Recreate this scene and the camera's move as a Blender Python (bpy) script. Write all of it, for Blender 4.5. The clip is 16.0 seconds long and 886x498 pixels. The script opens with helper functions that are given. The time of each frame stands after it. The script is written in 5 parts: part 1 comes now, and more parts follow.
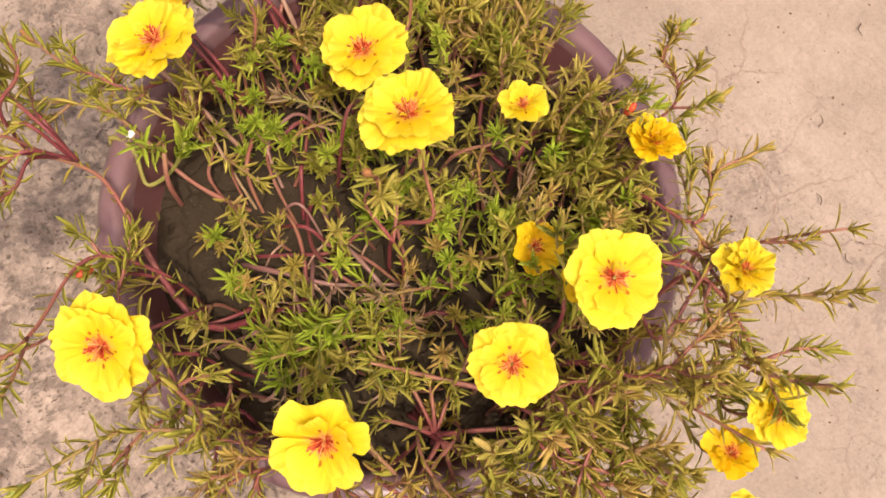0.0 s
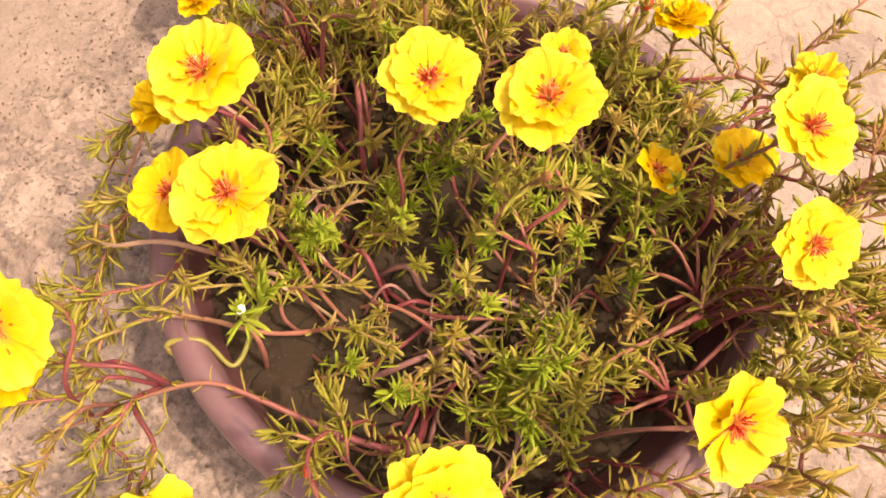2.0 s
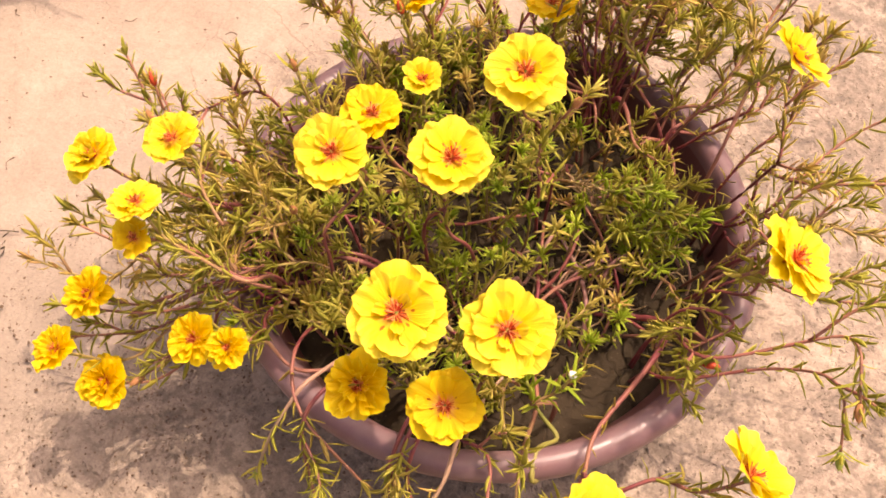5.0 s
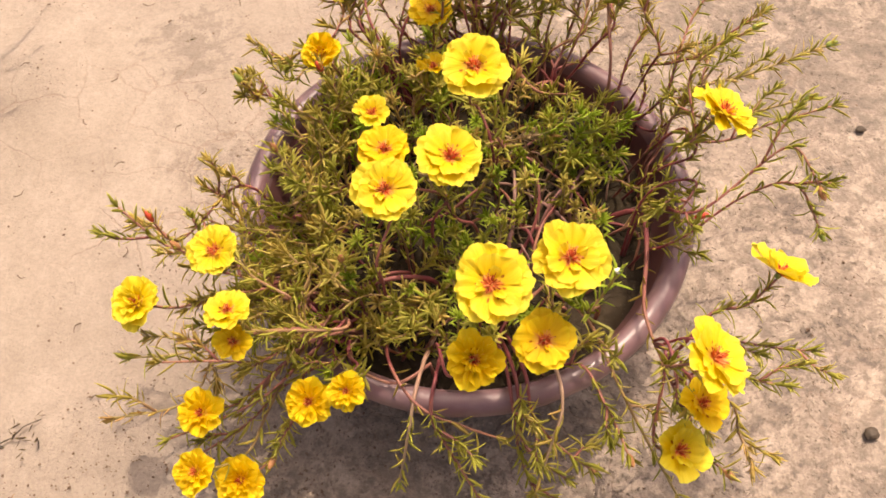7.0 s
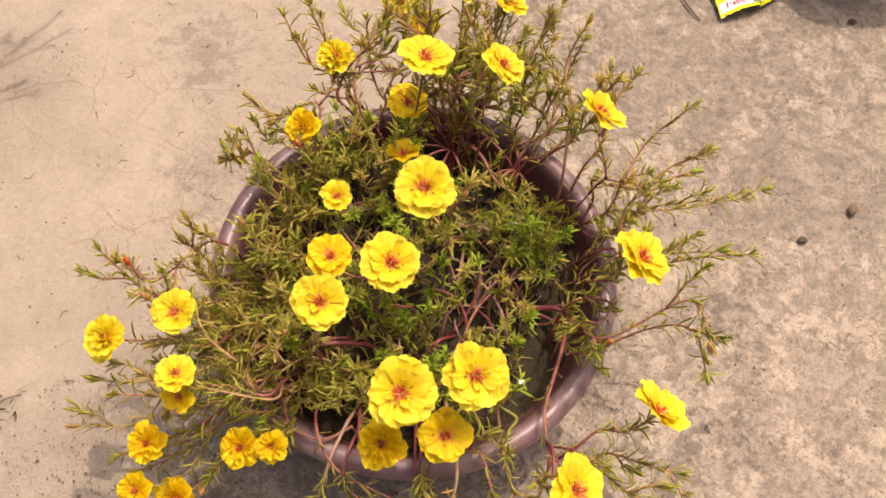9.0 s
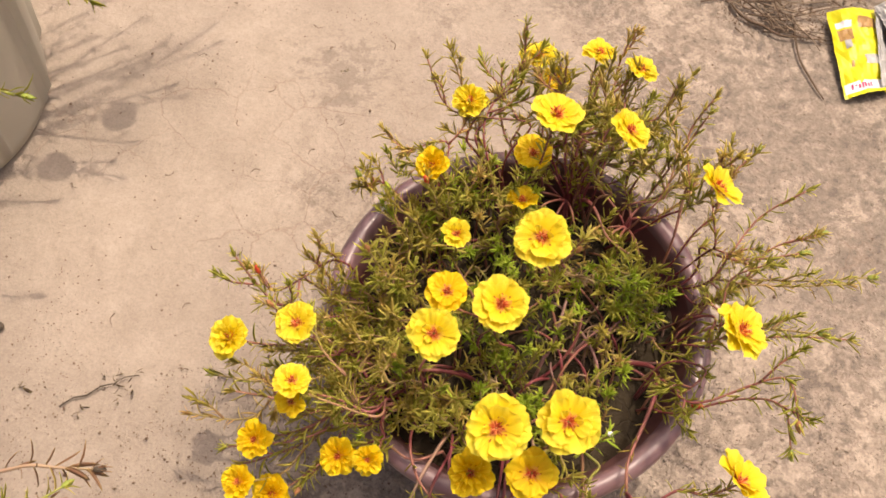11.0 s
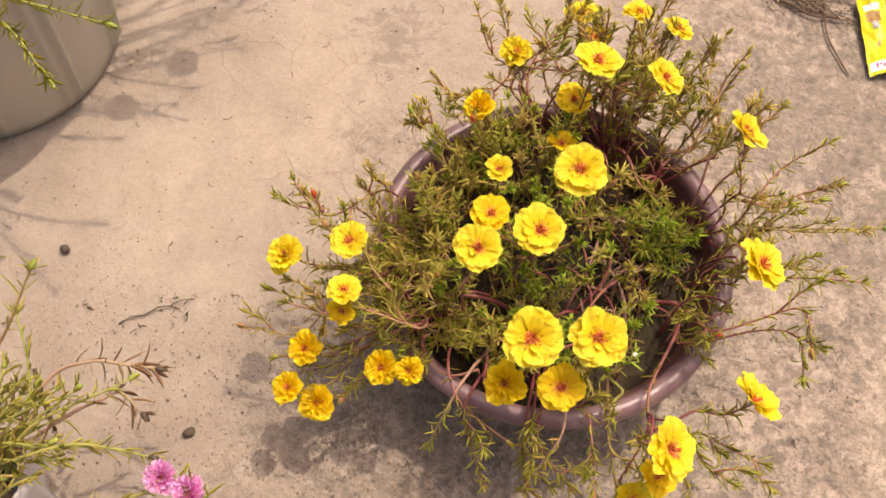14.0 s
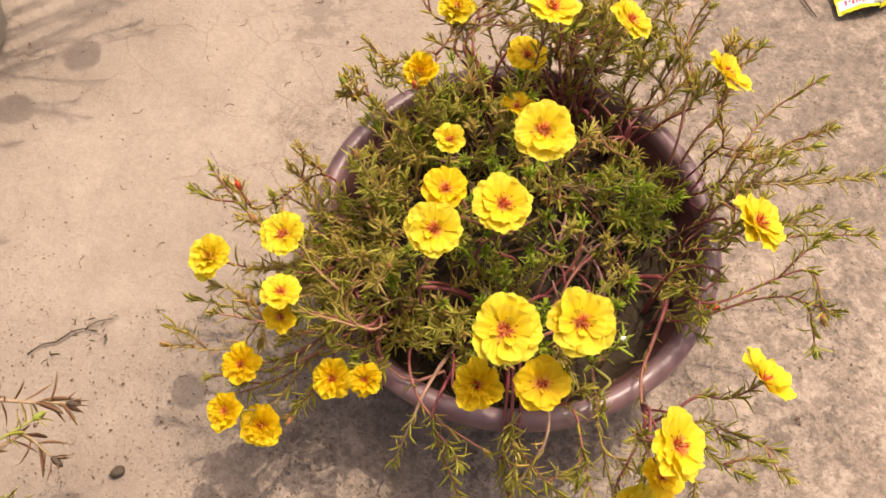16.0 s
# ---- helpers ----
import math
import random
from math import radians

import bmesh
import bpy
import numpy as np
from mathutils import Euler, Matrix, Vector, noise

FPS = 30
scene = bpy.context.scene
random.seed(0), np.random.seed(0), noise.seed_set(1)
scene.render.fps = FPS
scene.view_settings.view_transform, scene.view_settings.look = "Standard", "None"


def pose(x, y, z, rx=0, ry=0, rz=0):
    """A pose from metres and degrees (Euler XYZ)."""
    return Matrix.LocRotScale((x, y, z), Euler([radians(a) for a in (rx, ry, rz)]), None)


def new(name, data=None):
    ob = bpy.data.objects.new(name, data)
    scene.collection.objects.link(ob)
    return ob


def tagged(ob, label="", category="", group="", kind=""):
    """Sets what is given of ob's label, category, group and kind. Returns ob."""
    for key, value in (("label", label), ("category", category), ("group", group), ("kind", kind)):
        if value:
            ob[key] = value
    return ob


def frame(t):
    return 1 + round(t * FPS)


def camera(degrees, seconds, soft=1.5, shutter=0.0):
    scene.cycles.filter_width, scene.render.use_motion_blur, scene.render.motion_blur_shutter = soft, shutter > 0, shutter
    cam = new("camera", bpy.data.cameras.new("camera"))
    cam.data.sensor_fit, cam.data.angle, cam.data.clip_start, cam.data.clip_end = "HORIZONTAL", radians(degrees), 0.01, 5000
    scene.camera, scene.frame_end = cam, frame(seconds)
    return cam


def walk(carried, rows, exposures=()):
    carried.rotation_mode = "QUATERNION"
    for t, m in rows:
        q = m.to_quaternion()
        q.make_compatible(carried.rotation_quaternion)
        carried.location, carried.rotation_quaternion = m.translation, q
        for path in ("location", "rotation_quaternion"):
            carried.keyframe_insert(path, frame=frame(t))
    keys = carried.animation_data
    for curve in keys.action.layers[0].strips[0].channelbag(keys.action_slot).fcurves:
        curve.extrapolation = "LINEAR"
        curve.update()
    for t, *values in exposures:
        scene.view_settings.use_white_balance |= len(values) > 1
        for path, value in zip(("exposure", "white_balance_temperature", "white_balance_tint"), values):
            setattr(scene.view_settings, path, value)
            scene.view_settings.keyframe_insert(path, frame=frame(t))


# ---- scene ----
cam = camera(49.22, 16.0, soft=1.7)
PATH = [
    (0.0, 0.1596, 0.1598, 0.7045, 18.722, -4.297, 138.468),
    (0.5, 0.1879, 0.1759, 0.7240, 18.588, -5.908, 135.865),
    (1.0, 0.2245, 0.1520, 0.7106, 19.944, -8.791, 124.403),
    (1.5, 0.2723, 0.0690, 0.6620, 22.437, -9.527, 112.561),
    (2.0, 0.2617, -0.0435, 0.6374, 24.450, -7.877, 100.139),
    (2.5, 0.2421, -0.0669, 0.5359, 26.203, -5.678, 89.442),
    (3.0, 0.2326, -0.1218, 0.6256, 24.993, -4.753, 80.216),
    (3.5, 0.2328, -0.1785, 0.6567, 26.466, -5.094, 65.879),
    (4.0, 0.2041, -0.2813, 0.6691, 29.191, -3.876, 52.676),
    (4.2, 0.2058, -0.2982, 0.6829, 29.535, -2.918, 48.602),
    (6.3, -0.0108, -0.3988, 0.7268, 32.300, 0.989, 2.925),
    (6.5, -0.0182, -0.4119, 0.7405, 31.964, 1.462, 0.990),
    (7.0, 0.0032, -0.4450, 0.7940, 30.910, 1.674, 0.344),
    (7.5, 0.0280, -0.4508, 0.8606, 30.391, 1.216, 1.572),
    (8.0, 0.0418, -0.4431, 0.9018, 28.373, 0.370, 3.155),
    (8.5, 0.0495, -0.4035, 0.8890, 25.140, -0.002, 4.351),
    (9.0, 0.0651, -0.3479, 0.9463, 24.947, -1.253, 9.177),
    (9.5, 0.0744, -0.3308, 1.0075, 26.034, -1.054, 12.763),
    (9.7, 0.0760, -0.3403, 1.0062, 26.162, -0.999, 13.436),
    (11.8, 0.0208, -0.3718, 0.9967, 25.848, 0.366, 20.744),
    (12.0, 0.0247, -0.3817, 1.0033, 25.994, 0.281, 21.379),
    (12.5, 0.0285, -0.4039, 1.0093, 25.966, -0.200, 22.282),
    (13.0, 0.0395, -0.4307, 1.0213, 26.162, -0.343, 22.230),
    (13.5, 0.0450, -0.4530, 1.0234, 26.264, -0.207, 21.716),
    (14.0, 0.0504, -0.4554, 1.0256, 26.487, -0.120, 20.785),
    (14.5, 0.0463, -0.4571, 1.0244, 26.507, -0.282, 19.522),
    (15.0, 0.0464, -0.4628, 1.0251, 26.707, -0.385, 18.066),
    (15.5, 0.0487, -0.4591, 1.0158, 26.805, -0.438, 16.591),
    (16.0, 0.0325, -0.4136, 0.9105, 26.406, -0.791, 15.246),
]
EXPOSURE = [(0.0, 0.43, 6950, 21), (1.0, 0.52, 7050, 20), (1.6, 0.63, 7750, 24), (2.2, 0.86, 7950, 29), (4.2, 0.86, 7950, 29), (6.5, 0.66, 7450, 20), (9.5, 0.43, 7050, 15), (12.5, 0.41, 7080, 16), (16.0, 0.42, 7100, 17)]
walk(cam, [(t, pose(x, y, z, rx, ry, rz)) for t, x, y, z, rx, ry, rz in PATH], EXPOSURE)

# ---- light: a high sun behind the pot, hazy sky ----
SUN = Vector((0.19, 0.34, 1.0)).normalized()
sun_data = bpy.data.lights.new("sun", "SUN")
sun_data.energy, sun_data.angle, sun_data.color = 2.0, radians(0.55), (1.0, 0.91, 0.77)
sun = new("sun", sun_data)
sun.matrix_world = Matrix.Translation((0, 0, 3)) @ SUN.to_track_quat("Z", "Y").to_matrix().to_4x4()
world = bpy.data.worlds.new("sky")
scene.world = world
world.use_nodes = True
wn = world.node_tree.nodes
sky = wn.new("ShaderNodeTexSky")
sky.sky_type, sky.sun_disc = "NISHITA", False
sky.sun_elevation = math.asin(SUN.z)
sky.sun_rotation = math.atan2(SUN.x, SUN.y)
sky.dust_density, sky.air_density = 9.0, 0.6
wn["Background"].inputs["Strength"].default_value = 0.14
world.node_tree.links.new(sky.outputs["Color"], wn["Background"].inputs["Color"])


# ---- materials ----
class Mat:
    """Small helper to write node materials."""

    def __init__(self, name):
        self.m = bpy.data.materials.new(name)
        self.m.use_nodes = True
        self.t = self.m.node_tree
        self.b = self.t.nodes["Principled BSDF"]
        self.out = self.t.nodes["Material Output"]

    def node(self, kind, **inputs):
        n = self.t.nodes.new(kind)
        for key, v in inputs.items():
            self.set(n.inputs[key.replace("_", " ")], v)
        return n

    def set(self, socket, v):
        if isinstance(v, bpy.types.NodeSocket):
            self.t.links.new(v, socket)
        else:
            socket.default_value = v

    def coords(self, which="Object"):
        return self.node("ShaderNodeTexCoord").outputs[which]

    def noise(self, scale, detail=4.0, rough=0.6, vec=None, out="Fac", distortion=0.0):
        n = self.node("ShaderNodeTexNoise", Scale=scale, Detail=detail, Roughness=rough, Distortion=distortion)
        if vec is not None:
            self.set(n.inputs["Vector"], vec)
        return n.outputs[out]

    def voronoi(self, scale, vec=None, feature="F1", out="Distance"):
        n = self.t.nodes.new("ShaderNodeTexVoronoi")
        n.feature = feature
        n.inputs["Scale"].default_value = scale
        if vec is not None:
            self.set(n.inputs["Vector"], vec)
        return n.outputs[out]

    def ramp(self, fac, *stops):
        n = self.node("ShaderNodeValToRGB", Fac=fac)
        e = n.color_ramp.elements
        while len(e) < len(stops):
            e.new(0.5)
        for el, (p, c) in zip(e, stops):
            el.position = p
            el.color = (*c, 1) if isinstance(c, tuple) else (c, c, c, 1)
        return n.outputs["Color"]

    def mix(self, fac, a, b, blend="MIX"):
        n = self.t.nodes.new("ShaderNodeMix")
        n.data_type, n.blend_type = "RGBA", blend
        for i, v in ((0, fac), (6, a), (7, b)):
            if isinstance(v, tuple):
                v = (*v, 1)
            self.set(n.inputs[i], v)
        return n.outputs[2]

    def math(self, op, a, b=0.0, clamp=False):
        n = self.t.nodes.new("ShaderNodeMath")
        n.operation, n.use_clamp = op, clamp
        self.set(n.inputs[0], a)
        self.set(n.inputs[1], b)
        return n.outputs[0]

    def bump(self, height, strength=0.5, distance=0.002, normal=None):
        n = self.node("ShaderNodeBump", Height=height, Strength=strength, Distance=distance)
        if normal is not None:
            self.set(n.inputs["Normal"], normal)
        return n.outputs["Normal"]

    def finish(self, color=None, rough=None, normal=None, specular=None):
        for key, v in (("Base Color", color), ("Roughness", rough), ("Normal", normal), ("Specular IOR Level", specular)):
            if v is not None:
                if isinstance(v, tuple):
                    v = (*v, 1)
                self.set(self.b.inputs[key], v)
        return self.m

    def random(self):
        """One random number for each object or loose island."""
        a = self.t.nodes.new("ShaderNodeObjectInfo").outputs["Random"]
        b = self.t.nodes.new("ShaderNodeNewGeometry").outputs["Random Per Island"]
        return self.math("FRACT", self.math("ADD", a, b))

    def translucent(self, color, amount, normal=None):
        tr = self.node("ShaderNodeBsdfTranslucent", Color=color)
        mx = self.node("ShaderNodeMixShader", Fac=amount)
        self.t.links.new(self.b.outputs[0], mx.inputs[1])
        self.t.links.new(tr.outputs[0], mx.inputs[2])
        self.t.links.new(mx.outputs[0], self.out.inputs["Surface"])


def concrete_material():
    k = Mat("worn_concrete")
    v = k.coords()
    warp = k.noise(6, 3, 0.6, v, "Color")
    wv = k.mix(0.06, v, warp, "ADD")
    sep = k.node("ShaderNodeSeparateXYZ", Vector=wv)
    big = k.noise(2.6, 5, 0.6, v)
    # the paving is smoother on one side and weathered on the other
    reach = k.node("ShaderNodeVectorMath", Vector=wv)
    reach.operation = "LENGTH"
    fade = k.math("DIVIDE", 1.0, k.math("ADD", 1.0, k.math("MULTIPLY", k.math("POWER", reach.outputs["Value"], 2.0), 0.5)))
    side = k.math("ADD", sep.outputs[0], k.math("MULTIPLY", sep.outputs[1], 0.45))
    zone = k.math("ADD", k.math("MULTIPLY", side, fade), k.math("MULTIPLY", k.math("SUBTRACT", big, 0.5), 1.7))
    spot = k.node("ShaderNodeVectorMath", Vector=wv)
    spot.operation = "DISTANCE"
    spot.inputs[1].default_value = (-0.13, -0.33, 0)
    ring = k.math("ADD", spot.outputs["Value"], k.math("MULTIPLY", k.math("SUBTRACT", k.noise(7, 4, 0.6, v), 0.5), 0.35))
    near = k.ramp(ring, (0.1, 0.36), (0.36, 0.0))
    # the same mottling added in a ragged ring round the pot
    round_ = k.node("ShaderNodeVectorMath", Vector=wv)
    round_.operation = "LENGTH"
    pot_ring = k.math("ADD", round_.outputs["Value"], k.math("MULTIPLY", k.math("SUBTRACT", k.noise(9, 4, 0.6, v), 0.5), 0.3))
    zone = k.math("ADD", k.math("ADD", zone, near), k.ramp(pot_ring, (0.2, 0.22), (0.33, 0.0)))
    zone = k.ramp(zone, (0.0, 0.1), (0.25, 1.0))
    base = k.mix(k.ramp(k.noise(5, 6, 0.65, v), (0.35, 0.0), (0.68, 1.0)), (0.338, 0.275, 0.216), (0.43, 0.357, 0.286))
    base = k.mix(k.math("MULTIPLY", zone, 0.5), base, (0.355, 0.28, 0.213))
    blotch = k.ramp(k.noise(80, 8, 0.7, wv), (0.46, 0.0), (0.56, 1.0))
    broad = k.ramp(k.noise(9, 6, 0.7, wv), (0.45, 0.0), (0.62, 1.0))
    grey = k.mix(broad, (0.25, 0.2, 0.157), (0.185, 0.148, 0.118))
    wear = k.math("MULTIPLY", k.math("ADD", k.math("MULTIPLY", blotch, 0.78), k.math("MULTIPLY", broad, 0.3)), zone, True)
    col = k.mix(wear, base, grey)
    # worn pale patches that show the aggregate
    pale = k.math("MULTIPLY", k.ramp(k.noise(22, 6, 0.7, v), (0.53, 0.0), (0.58, 1.0)), k.math("MULTIPLY", zone, 0.65))
    col = k.mix(pale, col, (0.5, 0.405, 0.316))
    # pits and dark specks
    speck = k.ramp(k.voronoi(230, k.mix(0.01, wv, k.noise(120, 3, 0.6, v, "Color"), "ADD")), (0.12, 1.0), (0.32, 0.0))
    gate = k.ramp(k.noise(30, 3, 0.6, v), (0.4, 0.0), (0.55, 1.0))
    speck = k.math("MULTIPLY", k.math("MULTIPLY", speck, gate), k.math("ADD", 0.18, k.math("MULTIPLY", zone, 0.82)))
    col = k.mix(k.math("MULTIPLY", speck, 0.42), col, (0.16, 0.115, 0.085))
    # old grey stains with ragged edges
    for (sx, sy), size, deep in (((0.45, 0.27), 0.2, 0.5), ((-0.27, 0.33), 0.085, 0.55), ((0.30, 0.42), 0.24, 0.45)):
        far = k.node("ShaderNodeVectorMath", Vector=wv)
        far.operation = "DISTANCE"
        far.inputs[1].default_value = (sx, sy, 0)
        edge = k.math("ADD", k.math("DIVIDE", far.outputs["Value"], size), k.math("MULTIPLY", k.math("SUBTRACT", k.noise(48, 7, 0.7, wv), 0.5), 3.6))
        col = k.mix(k.math("MULTIPLY", k.ramp(edge, (0.35, 1.0), (0.7, 0.0)), deep), col, (0.2, 0.163, 0.13))
    pit = k.ramp(k.voronoi(85, wv), (0.1, 1.0), (0.2, 0.0))
    pit = k.math("MULTIPLY", pit, k.math("MULTIPLY", zone, k.ramp(k.noise(24, 3, 0.6, v), (0.48, 0.0), (0.56, 1.0))))
    col = k.mix(k.math("MULTIPLY", pit, 0.5), col, (0.17, 0.125, 0.095))
    # hairline cracks in the skin of the paving
    cv = k.mix(0.05, v, k.noise(14, 4, 0.6, v, "Color"), "ADD")
    crack = k.ramp(k.voronoi(15, cv, "DISTANCE_TO_EDGE"), (0.0, 1.0), (0.022, 0.0))
    cg = k.ramp(k.noise(3.4, 3, 0.5, v), (0.47, 0.0), (0.6, 1.0))
    crack = k.math("MULTIPLY", crack, cg)
    col = k.mix(k.math("MULTIPLY", crack, 0.42), col, (0.25, 0.17, 0.12))
    cloud = k.ramp(k.noise(14, 6, 0.7, wv), (0.35, (0.84, 0.83, 0.82)), (0.65, (1.0, 1.0, 1.0)))
    col = k.mix(0.8, col, cloud, "MULTIPLY")
    # broad, slightly darker paving tone round the grow bag
    bag_tone = k.node("ShaderNodeVectorMath", Vector=wv)
    bag_tone.operation = "DISTANCE"
    bag_tone.inputs[1].default_value = (-0.3, -0.55, 0)
    bag_tone = k.math("ADD", bag_tone.outputs["Value"], k.math("MULTIPLY", k.math("SUBTRACT", k.noise(5, 5, 0.6, v), 0.5), 0.5))
    col = k.mix(1.0, col, k.ramp(bag_tone, (0.1, (0.78, 0.775, 0.77)), (0.55, (1.0, 1.0, 1.0))), "MULTIPLY")
    fine = k.noise(300, 5, 0.75, v)
    col = k.mix(k.math("ADD", 0.3, k.math("MULTIPLY", zone, 0.25)), col, k.ramp(fine, (0.34, 0.55), (0.6, 1.04)), "MULTIPLY")
    grain = k.ramp(k.noise(150, 6, 0.75, wv), (0.36, 0.68), (0.56, 1.12))
    col = k.mix(k.math("ADD", 0.15, k.math("MULTIPLY", zone, 0.5)), col, grain, "MULTIPLY")
    h = k.math("ADD", k.math("MULTIPLY", k.noise(120, 6, 0.7, v), 0.7), k.math("MULTIPLY", k.noise(18, 5, 0.6, v), 1.2))
    h = k.math("SUBTRACT", h, k.math("ADD", k.math("MULTIPLY", k.math("ADD", speck, pit), 1.1), k.math("MULTIPLY", crack, 0.25)))
    return k.finish(col, 0.88, k.bump(h, 0.6, 0.004), 0.25)


def plastic_material(name, dark, light, rough, dust, dust_amount):
    k = Mat(name)
    v = k.coords()
    col = k.mix(k.noise(9, 5, 0.6, v), dark, light)
    d = k.ramp(k.noise(26, 6, 0.7, v), (0.45, 0.0), (0.7, 1.0))
    col = k.mix(k.math("MULTIPLY", d, dust_amount), col, dust)
    r = k.math("ADD", rough, k.math("MULTIPLY", k.noise(60, 4, 0.6, v), 0.22))
    h = k.math("ADD", k.noise(40, 3, 0.5, v), k.math("MULTIPLY", k.noise(350, 3, 0.6, v), 0.3))
    return k.finish(col, r, k.bump(h, 0.12, 0.001), 0.5)


def soil_material():
    k = Mat("garden_soil")
    v = k.coords()
    col = k.mix(k.noise(30, 6, 0.7, v), (0.02, 0.015, 0.009), (0.064, 0.046, 0.027))
    crack = k.ramp(k.voronoi(32, k.mix(0.05, v, k.noise(18, 3, 0.6, v, "Color"), "ADD"), "DISTANCE_TO_EDGE"), (0.0, 1.0), (0.05, 0.0))
    col = k.mix(k.math("MULTIPLY", crack, 0.25), col, (0.012, 0.009, 0.007))
    col = k.mix(k.ramp(k.voronoi(240, v), (0.08, 0.3), (0.18, 0.0)), col, (0.2, 0.16, 0.11))
    h = k.math("SUBTRACT", k.noise(90, 6, 0.75, v), k.math("MULTIPLY", crack, 0.4))
    return k.finish(col, 0.95, k.bump(h, 0.8, 0.003), 0.2)


def stem_material(name, base, tip):
    k = Mat(name)
    at = k.t.nodes.new("ShaderNodeAttribute")
    at.attribute_name = "along"
    v = k.coords()
    f = k.math("ADD", at.outputs["Fac"], k.math("MULTIPLY", k.math("SUBTRACT", k.noise(35, 3, 0.6, v), 0.5), 0.7), True)
    col = k.ramp(f, (0.25, base), (0.9, tip))
    col = k.mix(k.ramp(k.noise(160, 4, 0.7, v), (0.4, 0.0), (0.75, 0.3)), col, (0.34, 0.17, 0.12))
    r = k.random()
    col = k.mix(0.5, col, k.ramp(r, (0.0, 0.55), (1.0, 1.0)), "MULTIPLY")
    return k.finish(col, 0.5, k.bump(k.noise(300, 3, 0.6, v), 0.25, 0.0008), 0.4)


def leaf_material(name, stops):
    k = Mat(name)
    at = k.t.nodes.new("ShaderNodeAttribute")
    at.attribute_name = "along"
    whole = k.t.nodes.new("ShaderNodeObjectInfo").outputs["Random"]
    each = k.t.nodes.new("ShaderNodeNewGeometry").outputs["Random Per Island"]
    r = k.math("ADD", k.math("MULTIPLY", whole, 0.68), k.math("MULTIPLY", each, 0.32))
    col = k.ramp(r, *stops)
    col = k.mix(k.ramp(at.outputs["Fac"], (0.7, 0.0), (1.0, 0.3)), col, (0.56, 0.5, 0.14))
    col = k.mix(k.ramp(at.outputs["Fac"], (0.0, 0.5), (0.3, 0.0)), col, (0.44, 0.34, 0.11))
    col = k.mix(0.35, col, k.ramp(k.noise(220, 3, 0.6, k.coords()), (0.3, 0.6), (0.7, 1.0)), "MULTIPLY")
    k.finish(col, 0.6, None, 0.25)
    k.translucent(k.mix(1.0, col, (1.15, 1.2, 0.7), "MULTIPLY"), 0.38)
    return k.m


def petal_material(name, inner, outer, eye, spots):
    k = Mat(name)
    uv = k.node("ShaderNodeSeparateXYZ", Vector=k.coords("UV"))
    u, s = uv.outputs[0], uv.outputs[1]
    r = k.random()
    v = k.coords()
    col = k.mix(k.ramp(s, (0.3, 0.0), (0.75, 0.45), (1.0, 1.0)), inner, outer)
    # faint flush round the eye, and a deep red foot
    col = k.mix(k.ramp(s, (0.14, 0.75), (0.36, 0.0)), col, (0.9, 0.5, 0.12))
    col = k.mix(k.ramp(s, (0.08, 1.0), (0.17, 0.0)), col, eye)
    # one dark red dot near the middle of each petal, faint ribs and pale worn rims
    off = k.math("MULTIPLY", k.math("SUBTRACT", k.math("FRACT", k.math("MULTIPLY", r, 7.3)), 0.5), 0.22)
    du = k.math("MULTIPLY", k.math("SUBTRACT", k.math("SUBTRACT", u, 0.5), off), 13.0)
    ds = k.math("MULTIPLY", k.math("SUBTRACT", s, 0.38), 13.0)
    d = k.math("ADD", k.math("MULTIPLY", du, du), k.math("MULTIPLY", ds, ds))
    d = k.math("ADD", d, k.math("MULTIPLY", k.math("SUBTRACT", r, 0.45), spots))
    col = k.mix(k.math("MULTIPLY", k.ramp(d, (0.4, 1.0), (0.95, 0.0)), 0.8), col, (0.38, 0.035, 0.008))
    fan = k.node("ShaderNodeCombineXYZ", X=k.math("MULTIPLY", u, 26.0), Y=k.math("MULTIPLY", s, 1.5), Z=k.math("MULTIPLY", r, 40.0))
    rib = k.noise(1.0, 3, 0.6, fan.outputs[0])
    col = k.mix(k.ramp(rib, (0.45, 0.0), (0.7, 0.24)), col, (0.7, 0.42, 0.0))
    col = k.mix(0.35, col, k.ramp(r, (0.0, (0.86, 0.74, 0.55)), (1.0, (1.0, 1.0, 1.0))), "MULTIPLY")
    h = k.math("ADD", rib, k.math("MULTIPLY", k.noise(5, 3, 0.6, v), 0.8))
    k.finish(col, 0.5, k.bump(h, 0.6, 0.0015), 0.3)
    k.translucent(col, 0.32)
    return k.m


def plain_material(name, a, b, scale, rough, bump=0.3):
    k = Mat(name)
    v = k.coords()
    col = k.mix(k.noise(scale, 5, 0.65, v), a, b)
    return k.finish(col, rough, k.bump(k.noise(scale * 3, 4, 0.6, v), bump, 0.001), 0.35)


def stamen_material():
    k = Mat("red_orange_stamen")
    r = k.t.nodes.new("ShaderNodeNewGeometry").outputs["Random Per Island"]
    return k.finish(k.ramp(r, (0.0, (0.3, 0.012, 0.01)), (0.35, (0.58, 0.06, 0.02)), (0.6, (0.82, 0.27, 0.08)), (1.0, (0.88, 0.5, 0.2))), 0.6, None, 0.3)


